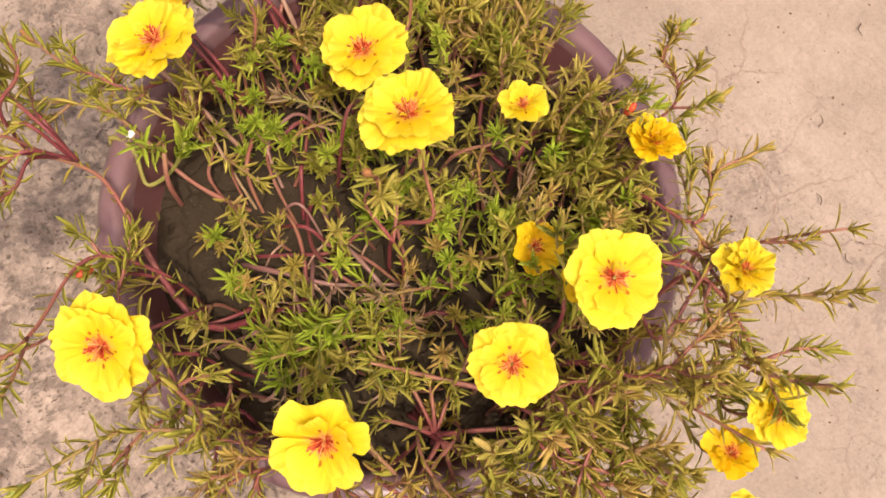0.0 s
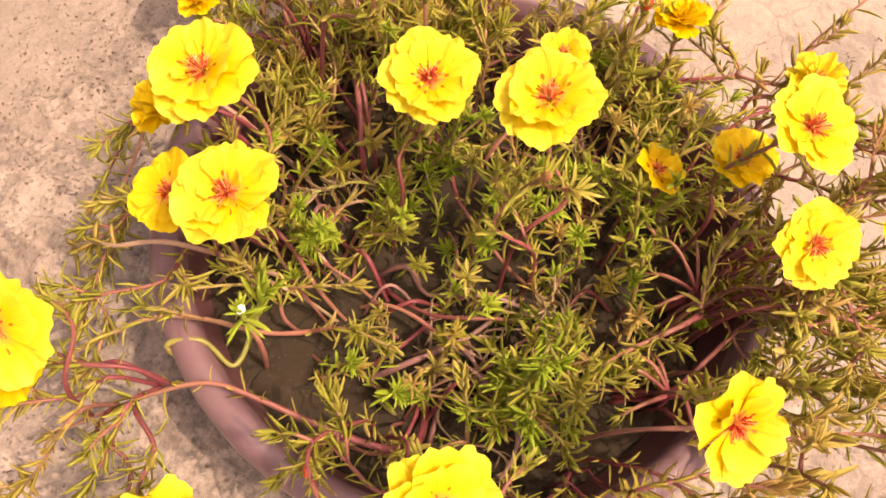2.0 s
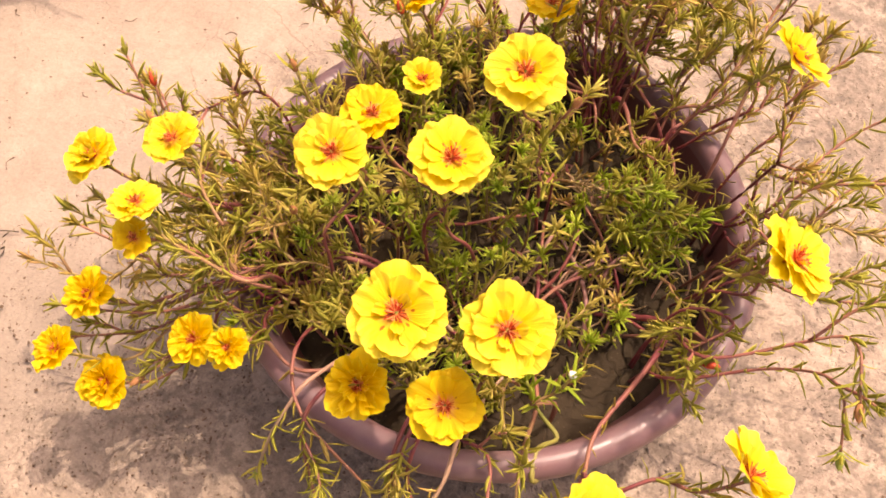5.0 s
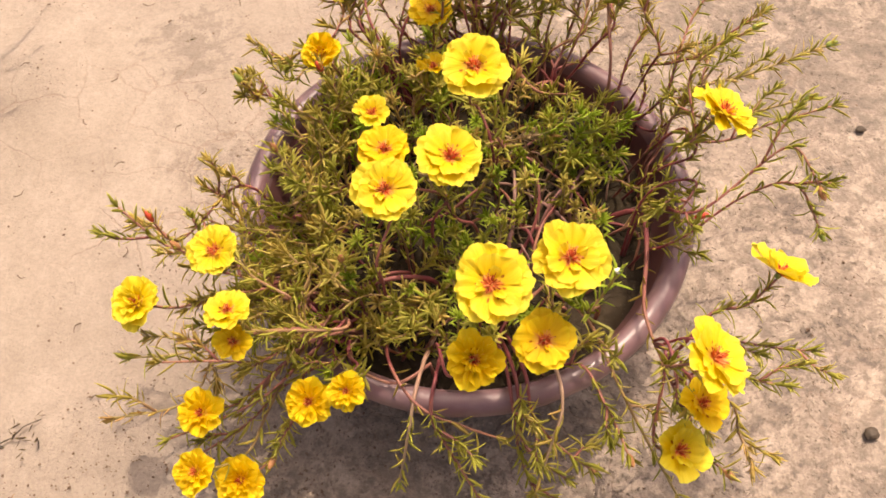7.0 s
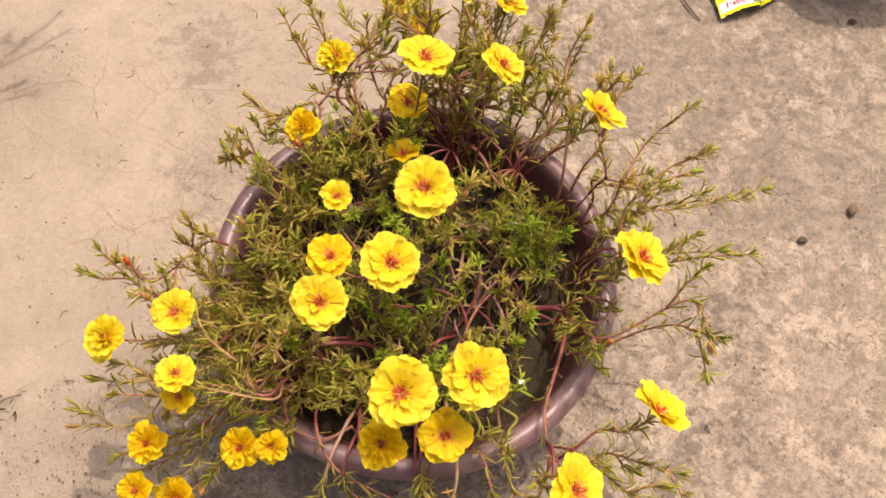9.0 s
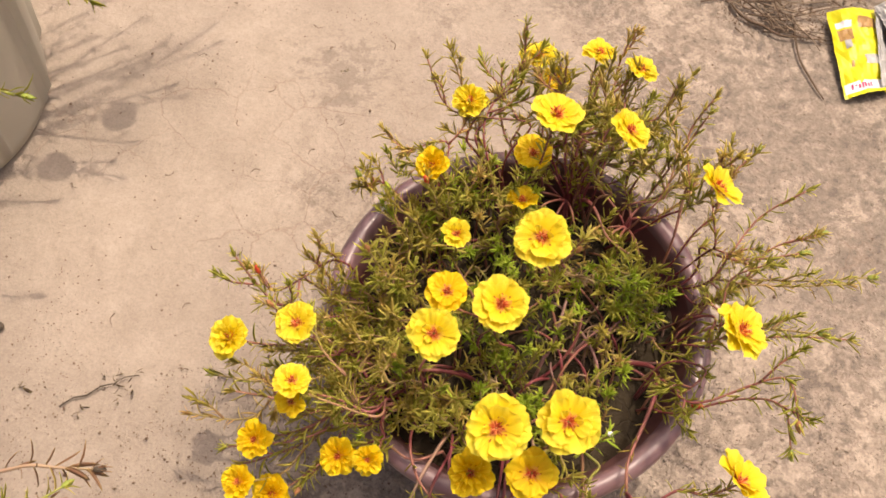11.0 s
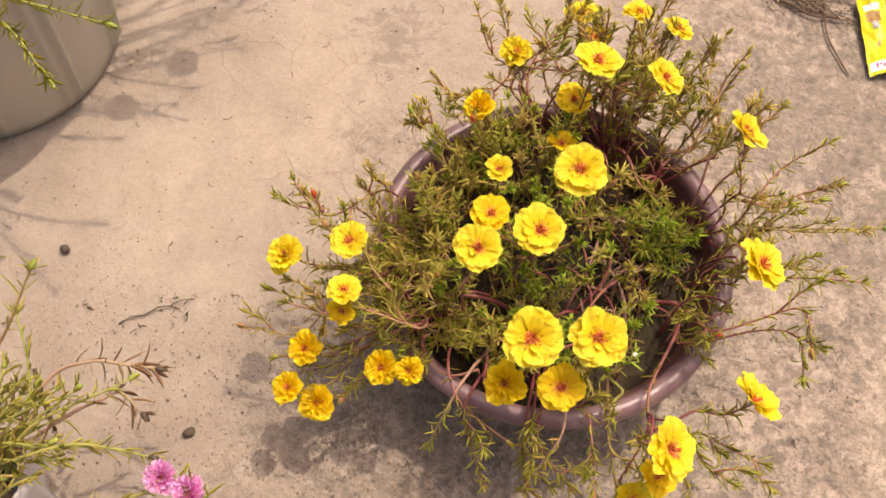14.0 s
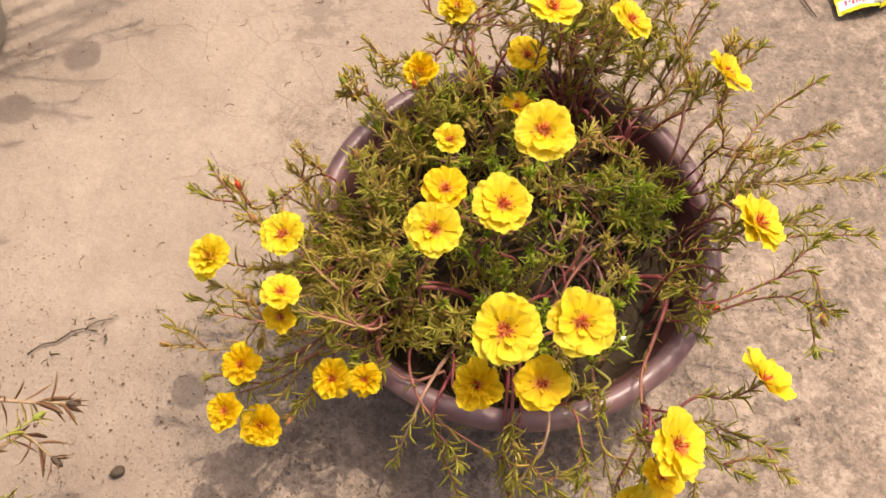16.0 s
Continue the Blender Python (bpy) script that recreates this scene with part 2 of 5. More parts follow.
CONCRETE = concrete_material()
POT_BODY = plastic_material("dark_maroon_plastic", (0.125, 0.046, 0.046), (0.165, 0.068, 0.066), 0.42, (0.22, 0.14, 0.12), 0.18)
# rim paler than the body: sun-faded, plus sky sheen put into the colour
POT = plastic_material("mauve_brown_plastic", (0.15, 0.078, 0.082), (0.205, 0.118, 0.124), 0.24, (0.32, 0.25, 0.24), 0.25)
GREY_POT = plastic_material("grey_plastic", (0.40, 0.375, 0.29), (0.48, 0.45, 0.36), 0.45, (0.5, 0.42, 0.33), 0.3)
BLACK_POT = plastic_material("black_plastic", (0.012, 0.009, 0.008), (0.024, 0.018, 0.015), 0.6, (0.07, 0.05, 0.04), 0.2)
WHITE_BAG = plastic_material("milky_plastic", (0.42, 0.4, 0.42), (0.6, 0.58, 0.58), 0.4, (0.45, 0.38, 0.3), 0.3)
SOIL = soil_material()
STEM = stem_material("red_brown_stem", (0.32, 0.13, 0.09), (0.38, 0.29, 0.085))
STEM_RED = stem_material("wine_red_stem", (0.235, 0.045, 0.054), (0.37, 0.17, 0.10))
STEM_DRY = stem_material("tan_stem", (0.46, 0.28, 0.19), (0.46, 0.34, 0.18))
STEM_RUNNER = stem_material("mauve_brown_stem", (0.33, 0.16, 0.14), (0.47, 0.29, 0.23))
STEM_GREEN = stem_material("yellow_green_stem", (0.33, 0.3, 0.07), (0.3, 0.33, 0.06))
LEAF = leaf_material("olive_leaf", ((0.0, (0.32, 0.31, 0.038)), (0.45, (0.465, 0.445, 0.066)), (0.8, (0.60, 0.505, 0.115)), (1.0, (0.66, 0.45, 0.19))))
LEAF_FRESH = leaf_material("fresh_green_leaf", ((0.0, (0.28, 0.39, 0.026)), (0.5, (0.41, 0.53, 0.044)), (1.0, (0.56, 0.58, 0.085))))
LEAF_OLIVE = leaf_material("brown_olive_leaf", ((0.0, (0.37, 0.31, 0.045)), (0.45, (0.52, 0.415, 0.078)), (0.8, (0.64, 0.46, 0.13)), (1.0, (0.67, 0.38, 0.17))))
LEAF_BROWN = leaf_material("dark_brown_leaf", ((0.0, (0.07, 0.045, 0.03)), (1.0, (0.15, 0.1, 0.065))))
LEAF_DRY = leaf_material("dry_tan_leaf", ((0.0, (0.36, 0.23, 0.12)), (0.5, (0.5, 0.36, 0.2)), (1.0, (0.6, 0.47, 0.29))))
LEAF_LIME = leaf_material("lime_leaf", ((0.0, (0.36, 0.33, 0.05)), (0.5, (0.48, 0.44, 0.075)), (0.8, (0.52, 0.4, 0.11)), (1.0, (0.42, 0.24, 0.12))))
LEAF_PLANTER = leaf_material("yellow_green_leaf", ((0.0, (0.26, 0.25, 0.02)), (0.6, (0.38, 0.38, 0.035)), (1.0, (0.42, 0.3, 0.07))))
LEAF_RUST = leaf_material("rusty_leaf", ((0.0, (0.2, 0.1, 0.06)), (1.0, (0.33, 0.18, 0.1))))
PETAL = petal_material("lemon_petal", (0.87, 0.665, 0.006), (0.92, 0.82, 0.075), (0.7, 0.14, 0.04), 1.0)
PETAL_GOLD = petal_material("golden_petal", (0.89, 0.58, 0.006), (0.94, 0.74, 0.022), (0.6, 0.11, 0.010), 1.3)
PETAL_PINK = petal_material("pink_petal", (0.78, 0.07, 0.58), (0.93, 0.62, 0.88), (0.55, 0.03, 0.36), 9.0)
PETAL_WINE = petal_material("wine_petal", (0.22, 0.01, 0.03), (0.3, 0.015, 0.05), (0.2, 0.01, 0.02), 9.0)
STAMEN = stamen_material()
BUD_RED = plain_material("red_bud", (0.6, 0.03, 0.03), (0.7, 0.14, 0.04), 150, 0.45)
BUD_DRY = plain_material("withered_orange_bud", (0.42, 0.16, 0.05), (0.34, 0.19, 0.09), 150, 0.6)
BUD_GREEN = plain_material("green_bud", (0.2, 0.27, 0.04), (0.33, 0.36, 0.07), 150, 0.45)
TWIG = plain_material("dry_twig", (0.06, 0.037, 0.022), (0.16, 0.105, 0.065), 90, 0.9, 0.6)
STRAW = plain_material("brown_straw", (0.14, 0.093, 0.06), (0.32, 0.24, 0.165), 40, 0.9, 0.6)
PEBBLE = plain_material("dark_seed", (0.035, 0.025, 0.017), (0.11, 0.08, 0.05), 120, 0.6, 0.6)
CRUMB = plain_material("brown_crumb", (0.09, 0.057, 0.036), (0.21, 0.135, 0.085), 150, 0.8, 0.6)
WHITE = plain_material("white_scrap", (0.8, 0.78, 0.74), (0.9, 0.88, 0.85), 200, 0.7)
FOIL_YELLOW = plain_material("yellow_foil", (0.6, 0.56, 0.008), (0.72, 0.66, 0.02), 40, 0.38, 0.4)
FOIL_DARK = plain_material("dark_inside_foil", (0.035, 0.028, 0.024), (0.08, 0.065, 0.055), 40, 0.45, 0.5)
FOIL_SILVER = plain_material("grey_foil", (0.3, 0.29, 0.27), (0.55, 0.53, 0.5), 40, 0.3, 0.6)
PRINT_WHITE = plain_material("white_print", (0.75, 0.72, 0.7), (0.82, 0.8, 0.78), 60, 0.35)
PRINT_RED = plain_material("magenta_print", (0.5, 0.03, 0.12), (0.6, 0.06, 0.16), 60, 0.35)
PRINT_BROWN = plain_material("brown_print", (0.3, 0.17, 0.06), (0.45, 0.25, 0.08), 60, 0.35)
PINK_LABEL = plain_material("faded_pink_patch", (0.42, 0.17, 0.12), (0.52, 0.25, 0.18), 40, 0.7)

# ---- building helpers ----
rng = random.Random(11)


def mesh_object(name, verts, faces, material, parent=None, smooth=True, along=None, uv=None, mesh=None):
    me = mesh or bpy.data.meshes.new(name)
    if mesh is None:
        me.from_pydata(verts, [], faces)
        if material:
            me.materials.append(material)
        if smooth:
            me.polygons.foreach_set("use_smooth", [True] * len(me.polygons))
        if along is not None:
            me.attributes.new("along", "FLOAT", "POINT").data.foreach_set("value", along)
        if uv is not None:
            layer = me.uv_layers.new(name="UVMap")
            for loop in me.loops:
                layer.data[loop.index].uv = uv[loop.vertex_index]
        me.update()
    ob = new(name, me)
    if parent is not None:
        ob.parent = parent
    return ob


def part(name, bm, material, parent, label=""):
    me = bpy.data.meshes.new(name)
    bm.to_mesh(me)
    bm.free()
    me.materials.append(material)
    me.polygons.foreach_set("use_smooth", [True] * len(me.polygons))
    ob = new(name, me)
    ob.parent = parent
    if label:
        ob["label"] = label
    return ob


def root(name, at, label, category, group=""):
    ob = new(name)
    ob.location = at
    ob.empty_display_size = 0.01
    return tagged(ob, label, category, group)


def lathe(profile, steps=96, wobble=0.0, ridges=None):
    """Verts and faces of a turned profile of (radius, height)."""
    verts, faces, n = [], [], len(profile)
    for i in range(steps):
        a = 2 * math.pi * i / steps
        for j, (r, z) in enumerate(profile):
            rr = r * (1 + wobble * math.sin(2 * a + 0.7) + 0.5 * wobble * math.sin(3 * a))
            if ridges:
                rr += ridges(a, j, z)
            verts.append((rr * math.cos(a), rr * math.sin(a), z))
    for i in range(steps):
        k = (i + 1) % steps
        for j in range(n - 1):
            faces.append((i * n + j, k * n + j, k * n + j + 1, i * n + j + 1))
    return verts, faces


def frame_of(d):
    d = d.normalized()
    side = d.cross(Vector((0, 0, 1)) if abs(d.z) < 0.95 else Vector((1, 0, 0))).normalized()
    return d, side, side.cross(d)


def bezier(points, steps):
    """A smooth line through the points (Catmull-Rom)."""
    p = [Vector(q) for q in points]
    p = [2 * p[0] - p[1]] + p + [2 * p[-1] - p[-2]]
    out = []
    per = max(2, steps // (len(p) - 3))
    for i in range(1, len(p) - 2):
        a, b, c, d = p[i - 1:i + 3]
        for j in range(per):
            t = j / per
            out.append(0.5 * ((2 * b) + (c - a) * t + (2 * a - 5 * b + 4 * c - d) * t * t + (3 * b - a - 3 * c + d) * t ** 3))
    out.append(p[-2])
    return out


def tube(path, r0, r1, sides=6, knots=0.12, start=0.0):
    verts, faces, along = [], [], []
    n = len(path)
    for i, p in enumerate(path):
        d = path[min(i + 1, n - 1)] - path[max(i - 1, 0)]
        _, s, u = frame_of(d if d.length > 1e-7 else Vector((0, 0, 1)))
        f = i / (n - 1)
        r = (r0 + (r1 - r0) * f) * (1 + knots * rng.uniform(-1, 1))
        for j in range(sides):
            a = 2 * math.pi * j / sides
            verts.append(p + r * (math.cos(a) * s + math.sin(a) * u))
            along.append(start + (1 - start) * f)
    for i in range(n - 1):
        for j in range(sides):
            k = (j + 1) % sides
            faces.append((i * sides + j, i * sides + k, (i + 1) * sides + k, (i + 1) * sides + j))
    faces.append(tuple(range(sides))[::-1])
    faces.append(tuple((n - 1) * sides + j for j in range(sides)))
    return verts, faces, along


def leaf_template(bend, fat, sway):
    """A narrow fleshy leaf of length 1 along y: rings of four, bent up or down and a little sideways."""
    verts, along = [], []
    stations = [(0.0, 0.04), (0.2, 0.086), (0.5, 0.112), (0.82, 0.082)]
    for y, w in stations:
        x, z = sway * y * y, bend * y * y
        w *= fat
        verts += [(x - w, y, z + 0.25 * w), (x, y, z), (x + w, y, z + 0.25 * w), (x, y, z - 0.5 * w)]
        along += [y] * 4
    faces = []
    for i in range(3):
        for j in range(4):
            k = (j + 1) % 4
            faces.append((i * 4 + j, (i + 1) * 4 + j, (i + 1) * 4 + k, i * 4 + k))
    verts.append((sway, 1, bend))
    along.append(1.0)
    for j in range(4):
        faces.append((12 + j, 16, 12 + (j + 1) % 4))
    return np.array(verts), faces, along


LEAF_SHAPES = [leaf_template(b, f, w) for b, f, w in ((-0.35, 0.85, 0.2), (-0.12, 1.0, -0.15), (0.1, 0.75, 0.28), (0.3, 0.95, -0.22), (0.5, 0.85, 0.1), (-0.6, 0.75, -0.3))]
LEAF_MESHES = {}


def leaf_mesh(i, material):
    key = (i, material.name)
    if key not in LEAF_MESHES:
        v, f, al = LEAF_SHAPES[i]
        me = bpy.data.meshes.new("leaf")
        me.from_pydata(v.tolist(), [], f)
        me.materials.append(material)
        me.polygons.foreach_set("use_smooth", [True] * len(f))
        me.attributes.new("along", "FLOAT", "POINT").data.foreach_set("value", al)
        LEAF_MESHES[key] = me
    return LEAF_MESHES[key]


def leaf_poses(path, first, count, length, tuft, side_open=(28, 62), tip_open=(8, 45)):
    """Leaves in a spiral round the last stretch of a stem, and a tuft at its tip."""
    n = len(path)
    out, turn = [], rng.uniform(0, 6.28)
    for i in range(count + tuft):
        tip = i >= count
        f = 1.0 if tip else first + (1 - first) * ((i + rng.random()) / count)
        x = f * (n - 1)
        a = min(int(x), n - 2)
        p = path[a].lerp(path[a + 1], x - a)
        d, s, u = frame_of(path[a + 1] - path[a])
        turn += 2.4 + rng.uniform(-0.4, 0.4)
        open_ = math.radians(rng.uniform(*tip_open) if tip else rng.uniform(*side_open))
        way = d * math.cos(open_) + (s * math.cos(turn) + u * math.sin(turn)) * math.sin(open_)
        way.z += 0.12
        way.normalize()
        side = way.cross(d)
        side = side.normalized() if side.length > 1e-4 else s
        up = side.cross(way)
        size = length * rng.uniform(0.55, 1.25) * (0.85 if tip else 0.75 + 0.4 * f)
        m = Matrix((side, way, up)).transposed().to_4x4()
        out.append(Matrix.Translation(p) @ m @ Matrix.Scale(size, 4))
    return out


def add_leaves(parent, path, first, count, length, tuft, material, single=False, flat=False):
    poses = leaf_poses(path, first, count, length, tuft, *(((25, 75), (15, 85)) if flat else ()))
    if material in (LEAF_LIME, LEAF_RUST):
        poses = [m @ Matrix.Rotation(rng.uniform(-0.4, 0.4), 4, "X") @ Matrix.Rotation(rng.uniform(-0.4, 0.4), 4, "Z") @ Matrix.Diagonal((0.92, 1, 0.8, 1)) for m in poses]
    inv = Matrix.Translation(-parent.location)
    if single:
        for m in poses:
            ob = mesh_object("leaf", None, None, None, parent, mesh=leaf_mesh(rng.randrange(6), material))
            ob.matrix_local = inv @ m
        return
    verts, faces, along = [], [], []
    for m in poses:
        v, f, al = LEAF_SHAPES[rng.randrange(6)]
        mm = np.array(inv @ m)
        base = len(verts)
        verts += (v @ mm[:3, :3].T + mm[:3, 3]).tolist()
        faces += [tuple(base + q for q in t) for t in f]
        along += al
    tagged(mesh_object("leaves", verts, faces, material, parent, along=along), kind="stuff")


def add_stem(parent, path, r0, r1, material, start=0.0, name="stem"):
    off = parent.location
    v, f, al = tube([p - off for p in path], r0, r1, start=start)
    return mesh_object(name, [tuple(q) for q in v], f, material, parent, along=al)


# ---- flower parts ----
def petal_shape(seed, wide, cup, ruffle):
    r = random.Random(seed)
    nu, ns = 17, 8
    ph, ph2, notch = r.uniform(0, 6.3), r.uniform(0, 6.3), r.uniform(0.01, 0.075)
    verts, uv, faces = [], [], []
    for i in range(ns):
        s = i / (ns - 1)
        w = wide * (0.14 + 0.86 * math.sin(min(1.0, s * 1.12) * math.pi / 2) ** 1.15)
        for j in range(nu):
            u = 2 * j / (nu - 1) - 1
            edge = 1 - 0.25 * u * u - notch * math.exp(-(u * 4.0) ** 2) + 0.018 * math.sin(5 * u + ph) + 0.011 * math.sin(13 * u + ph2)
            y = s * (1 - s * s * (1 - edge))
            z = 0.03 * s * s * math.sin(9 * u + ph) + cup * s * s - 0.3 * cup * s ** 4 + 0.20 * wide * u * u * s + ruffle * s * s * math.sin(3.4 * u + ph2 + 1.5 * s)
            verts.append((u * w * (1 - 0.12 * s ** 6), y, z))
            uv.append((j / (nu - 1), s))
    for i in range(ns - 1):
        for j in range(nu - 1):
            a = i * nu + j
            faces.append((a, a + 1, a + nu + 1, a + nu))
    return verts, faces, uv


PETALS = {}


def petal_mesh(kind, i, material):
    key = (kind, i, material.name)
    if key not in PETALS:
        wide, cup, ruffle = {"outer": (0.47, 0.05, 0.065), "middle": (0.48, 0.10, 0.07), "inner": (0.32, 0.25, 0.09), "strap": (0.24, 0.2, 0.10)}[kind]
        v, f, uv = petal_shape(31 * i + len(kind), wide * (0.86 + 0.05 * i), cup + 0.03 * (i % 3 - 1), ruffle)
        me = bpy.data.meshes.new("petal")
        me.from_pydata(v, [], f)
        me.materials.append(material)
        me.polygons.foreach_set("use_smooth", [True] * len(f))
        layer = me.uv_layers.new(name="UVMap")
        for loop in me.loops:
            layer.data[loop.index].uv = uv[loop.vertex_index]
        PETALS[key] = me
    return PETALS[key]


def stamen_mesh(seed):
    r = random.Random(seed)
    verts, faces = [], []
    for i in range(64):
        a, t = r.uniform(0, 6.28), r.uniform(0.1, 1.9)
        d = Vector((math.cos(a) * t, math.sin(a) * t, r.uniform(0.75, 1.1))).normalized()
        length = r.uniform(0.16, 0.33)
        p = [Vector((0.04 * math.cos(a), 0.04 * math.sin(a), 0.02)), Vector((0, 0, 0)) + d * length]
        _, s, u = frame_of(d)
        base = len(verts)
        for q, w in ((p[0], 0.012), (p[1], 0.010), (p[1] + d * 0.012, 0.020), (p[1] + d * 0.045, 0.006)):
            verts += [tuple(q + w * (math.cos(b) * s + math.sin(b) * u)) for b in (0, 2.1, 4.2)]
        for k in range(3):
            for j in range(3):
                faces.append((base + 3 * k + j, base + 3 * k + (j + 1) % 3, base + 3 * k + 3 + (j + 1) % 3, base + 3 * k + 3 + j))
        faces.append((base + 9, base + 10, base + 11))
    me = bpy.data.meshes.new("flower_eye")
    me.from_pydata(verts, [], faces)
    me.materials.append(STAMEN)
    return me


STAMENS = [stamen_mesh(s) for s in (1, 2, 3)]


def calyx_mesh():
    v, f = lathe([(0.001, -0.16), (0.05, -0.14), (0.085, -0.06), (0.09, 0.01), (0.06, 0.03), (0.001, 0.035)], 10)
    me = bpy.data.meshes.new("flower")
    me.from_pydata(v, [], f)
    me.materials.append(BUD_GREEN)
    me.polygons.foreach_set("use_smooth", [True] * len(f))
    return me


CALYX = calyx_mesh()


def add_flower(parent, at, normal, size, material, rows, name="flower"):
    """A rosette of petals on a green calyx. size: diameter. rows: (kind, count, rise, scale)."""
    _, s, u = frame_of(Vector(normal))
    n = Vector(normal).normalized()
    spin = Matrix.Rotation(rng.uniform(0, 6.28), 4, "Z")
    m = Matrix.Translation(Vector(at) - parent.location) @ Matrix((s, n.cross(s), n)).transposed().to_4x4() @ spin @ Matrix.Scale(size / 2, 4)
    head = mesh_object(name, None, None, None, parent, mesh=CALYX)
    head.matrix_local = m
    for kind, count, rise, scale in rows:
        a0 = rng.uniform(0, 6.28)
        for i in range(count):
            a = a0 + 2 * math.pi * (i + rng.uniform(-0.16, 0.16)) / count
            tilt = radians(rise + rng.uniform(-9, 9))
            sc = scale * rng.uniform(0.9, 1.07)
            pm = Matrix.Rotation(a, 4, "Z") @ Matrix.Translation((0, 0.05, 0.018 * (i % 2) + 0.002 * i)) @ Matrix.Rotation(tilt, 4, "X") @ Matrix.Rotation(radians(rng.uniform(-10, 10)), 4, "Y") @ Matrix.Scale(sc, 4)
            p = mesh_object("petal", None, None, None, head, mesh=petal_mesh(kind, rng.randrange(6), material))
            p.matrix_local = pm
    st = tagged(mesh_object("flower_eye", None, None, None, head, mesh=STAMENS[rng.randrange(3)]), kind="stuff")
    st["label"] = "red-orange stamens"
    return head


BIG = (("outer", 9, 3, 0.98), ("middle", 7, 13, 0.78), ("strap", 2, 38, 0.38))
RUFFLED = (("outer", 10, 1, 0.99), ("middle", 7, 12, 0.82), ("inner", 3, 32, 0.5))
SINGLE = (("outer", 6, 14, 0.98), ("middle", 4, 34, 0.72))
FRILL = (("outer", 7, 4, 0.98), ("strap", 10, 20, 0.88), ("strap", 9, 42, 0.62))
BALL = (("outer", 8, 2, 0.94), ("middle", 7, 20, 0.85), ("strap", 9, 40, 0.7), ("strap", 7, 60, 0.5))


# ---- large structure ----
def build_ground():
    xs = sorted({round(-1.2 + 0.04 * i, 3) for i in range(61)} | {-60, -20, -6, -2, 2, 6, 20, 60})
    verts = []
    for y in xs:
        for x in xs:
            near = max(abs(x), abs(y)) < 1.3
            z = -0.0025 + 0.0025 * noise.noise((x * 7, y * 7, 0.3)) if near else -0.0025
            verts.append((x, y, z))
    n = len(xs)
    faces = [(j * n + i, j * n + i + 1, (j + 1) * n + i + 1, (j + 1) * n + i) for j in range(n - 1) for i in range(n - 1)]
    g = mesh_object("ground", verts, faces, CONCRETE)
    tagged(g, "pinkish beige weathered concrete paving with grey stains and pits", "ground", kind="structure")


build_ground()

# ---- main pot ----
RIM_R, RIM_Z, SOIL_Z = 0.187, 0.134, 0.095


def build_pot():
    top = RIM_Z
    wall = [(0.1705, 0.1125), (0.1665, 0.111), (0.164, 0.1), (0.145, 0.05), (0.124, 0.006), (0.118, 0.0), (0.11, 0.004), (0.002, 0.004), (0.002, 0.010), (0.121, 0.012), (0.141, 0.05), (0.16, 0.1), (0.1665, 0.122)]
    lip = [(0.1665, 0.122), (0.169, 0.130), (0.1725, 0.1335), (0.178, top), (0.183, 0.1325), (0.1865, 0.128), (RIM_R, 0.122), (0.1845, 0.116), (0.178, 0.1125), (0.1705, 0.1125)]
    pot = root("flower_pot", (0, 0, 0), "wide round mauve-brown plastic pot with a rolled rim", "pot")
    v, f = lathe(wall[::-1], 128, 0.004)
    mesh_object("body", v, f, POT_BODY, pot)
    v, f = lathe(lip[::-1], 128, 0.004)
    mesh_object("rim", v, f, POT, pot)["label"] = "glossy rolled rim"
    # soil with a rough, cracked surface
    verts, faces = [(0, 0, SOIL_Z)], []
    rings, steps = 26, 90
    for i in range(1, rings + 1):
        r = 0.1585 * i / rings
        for j in range(steps):
            a = 2 * math.pi * j / steps
            x, y = r * math.cos(a), r * math.sin(a)
            z = SOIL_Z + 0.005 * noise.noise((x * 22, y * 22, 1)) + 0.003 * noise.noise((x * 70, y * 70, 4)) + 0.0012 * noise.noise((x * 200, y * 200, 2)) - (0.004 if i == rings else 0)
            verts.append((x, y, z))
    for j in range(steps):
        faces.append((0, 1 + j, 1 + (j + 1) % steps))
    for i in range(rings - 1):
        for j in range(steps):
            k = (j + 1) % steps
            a = 1 + i * steps
            faces.append((a + j, a + steps + j, a + steps + k, a + k))
    tagged(mesh_object("soil", verts, faces, SOIL), "dark dry cracked soil filling the plastic pot", "soil", kind="stuff")


build_pot()


# ---- the plants in the pot ----
def over_rim(path):
    """Keep a stem clear of the pot's wall and rim."""
    for _ in range(3):
        for p in path[1:]:
            r = math.hypot(p.x, p.y)
            if 0.150 < r < 0.200:
                p.z = max(p.z, RIM_Z + 0.006)
        for i in range(1, len(path) - 1):
            r = math.hypot(path[i].x, path[i].y)
            path[i] = path[i].lerp((path[i - 1] + path[i + 1]) / 2, 0.5)
    for p in path[1:]:
        r = math.hypot(p.x, p.y)
        if 0.152 < r < 0.196:
            p.z = max(p.z, RIM_Z + 0.004)
    return path


# where the plants are rooted, and where their stems cross the rim (degrees round the pot)
BUNDLES = [((0.045, -0.128), -75), ((0.128, -0.055), -45), ((0.130, -0.035), -22), ((0.132, 0.030), 10), ((0.118, 0.070), 36), ((0.070, 0.115), 57), ((0.025, 0.126), 85),
           ((-0.045, 0.120), 113), ((-0.100, 0.080), 142), ((-0.128, 0.030), 168), ((-0.128, -0.030), -168), ((-0.108, -0.070), -150), ((-0.085, -0.100), -130), ((-0.020, -0.125), -100)]


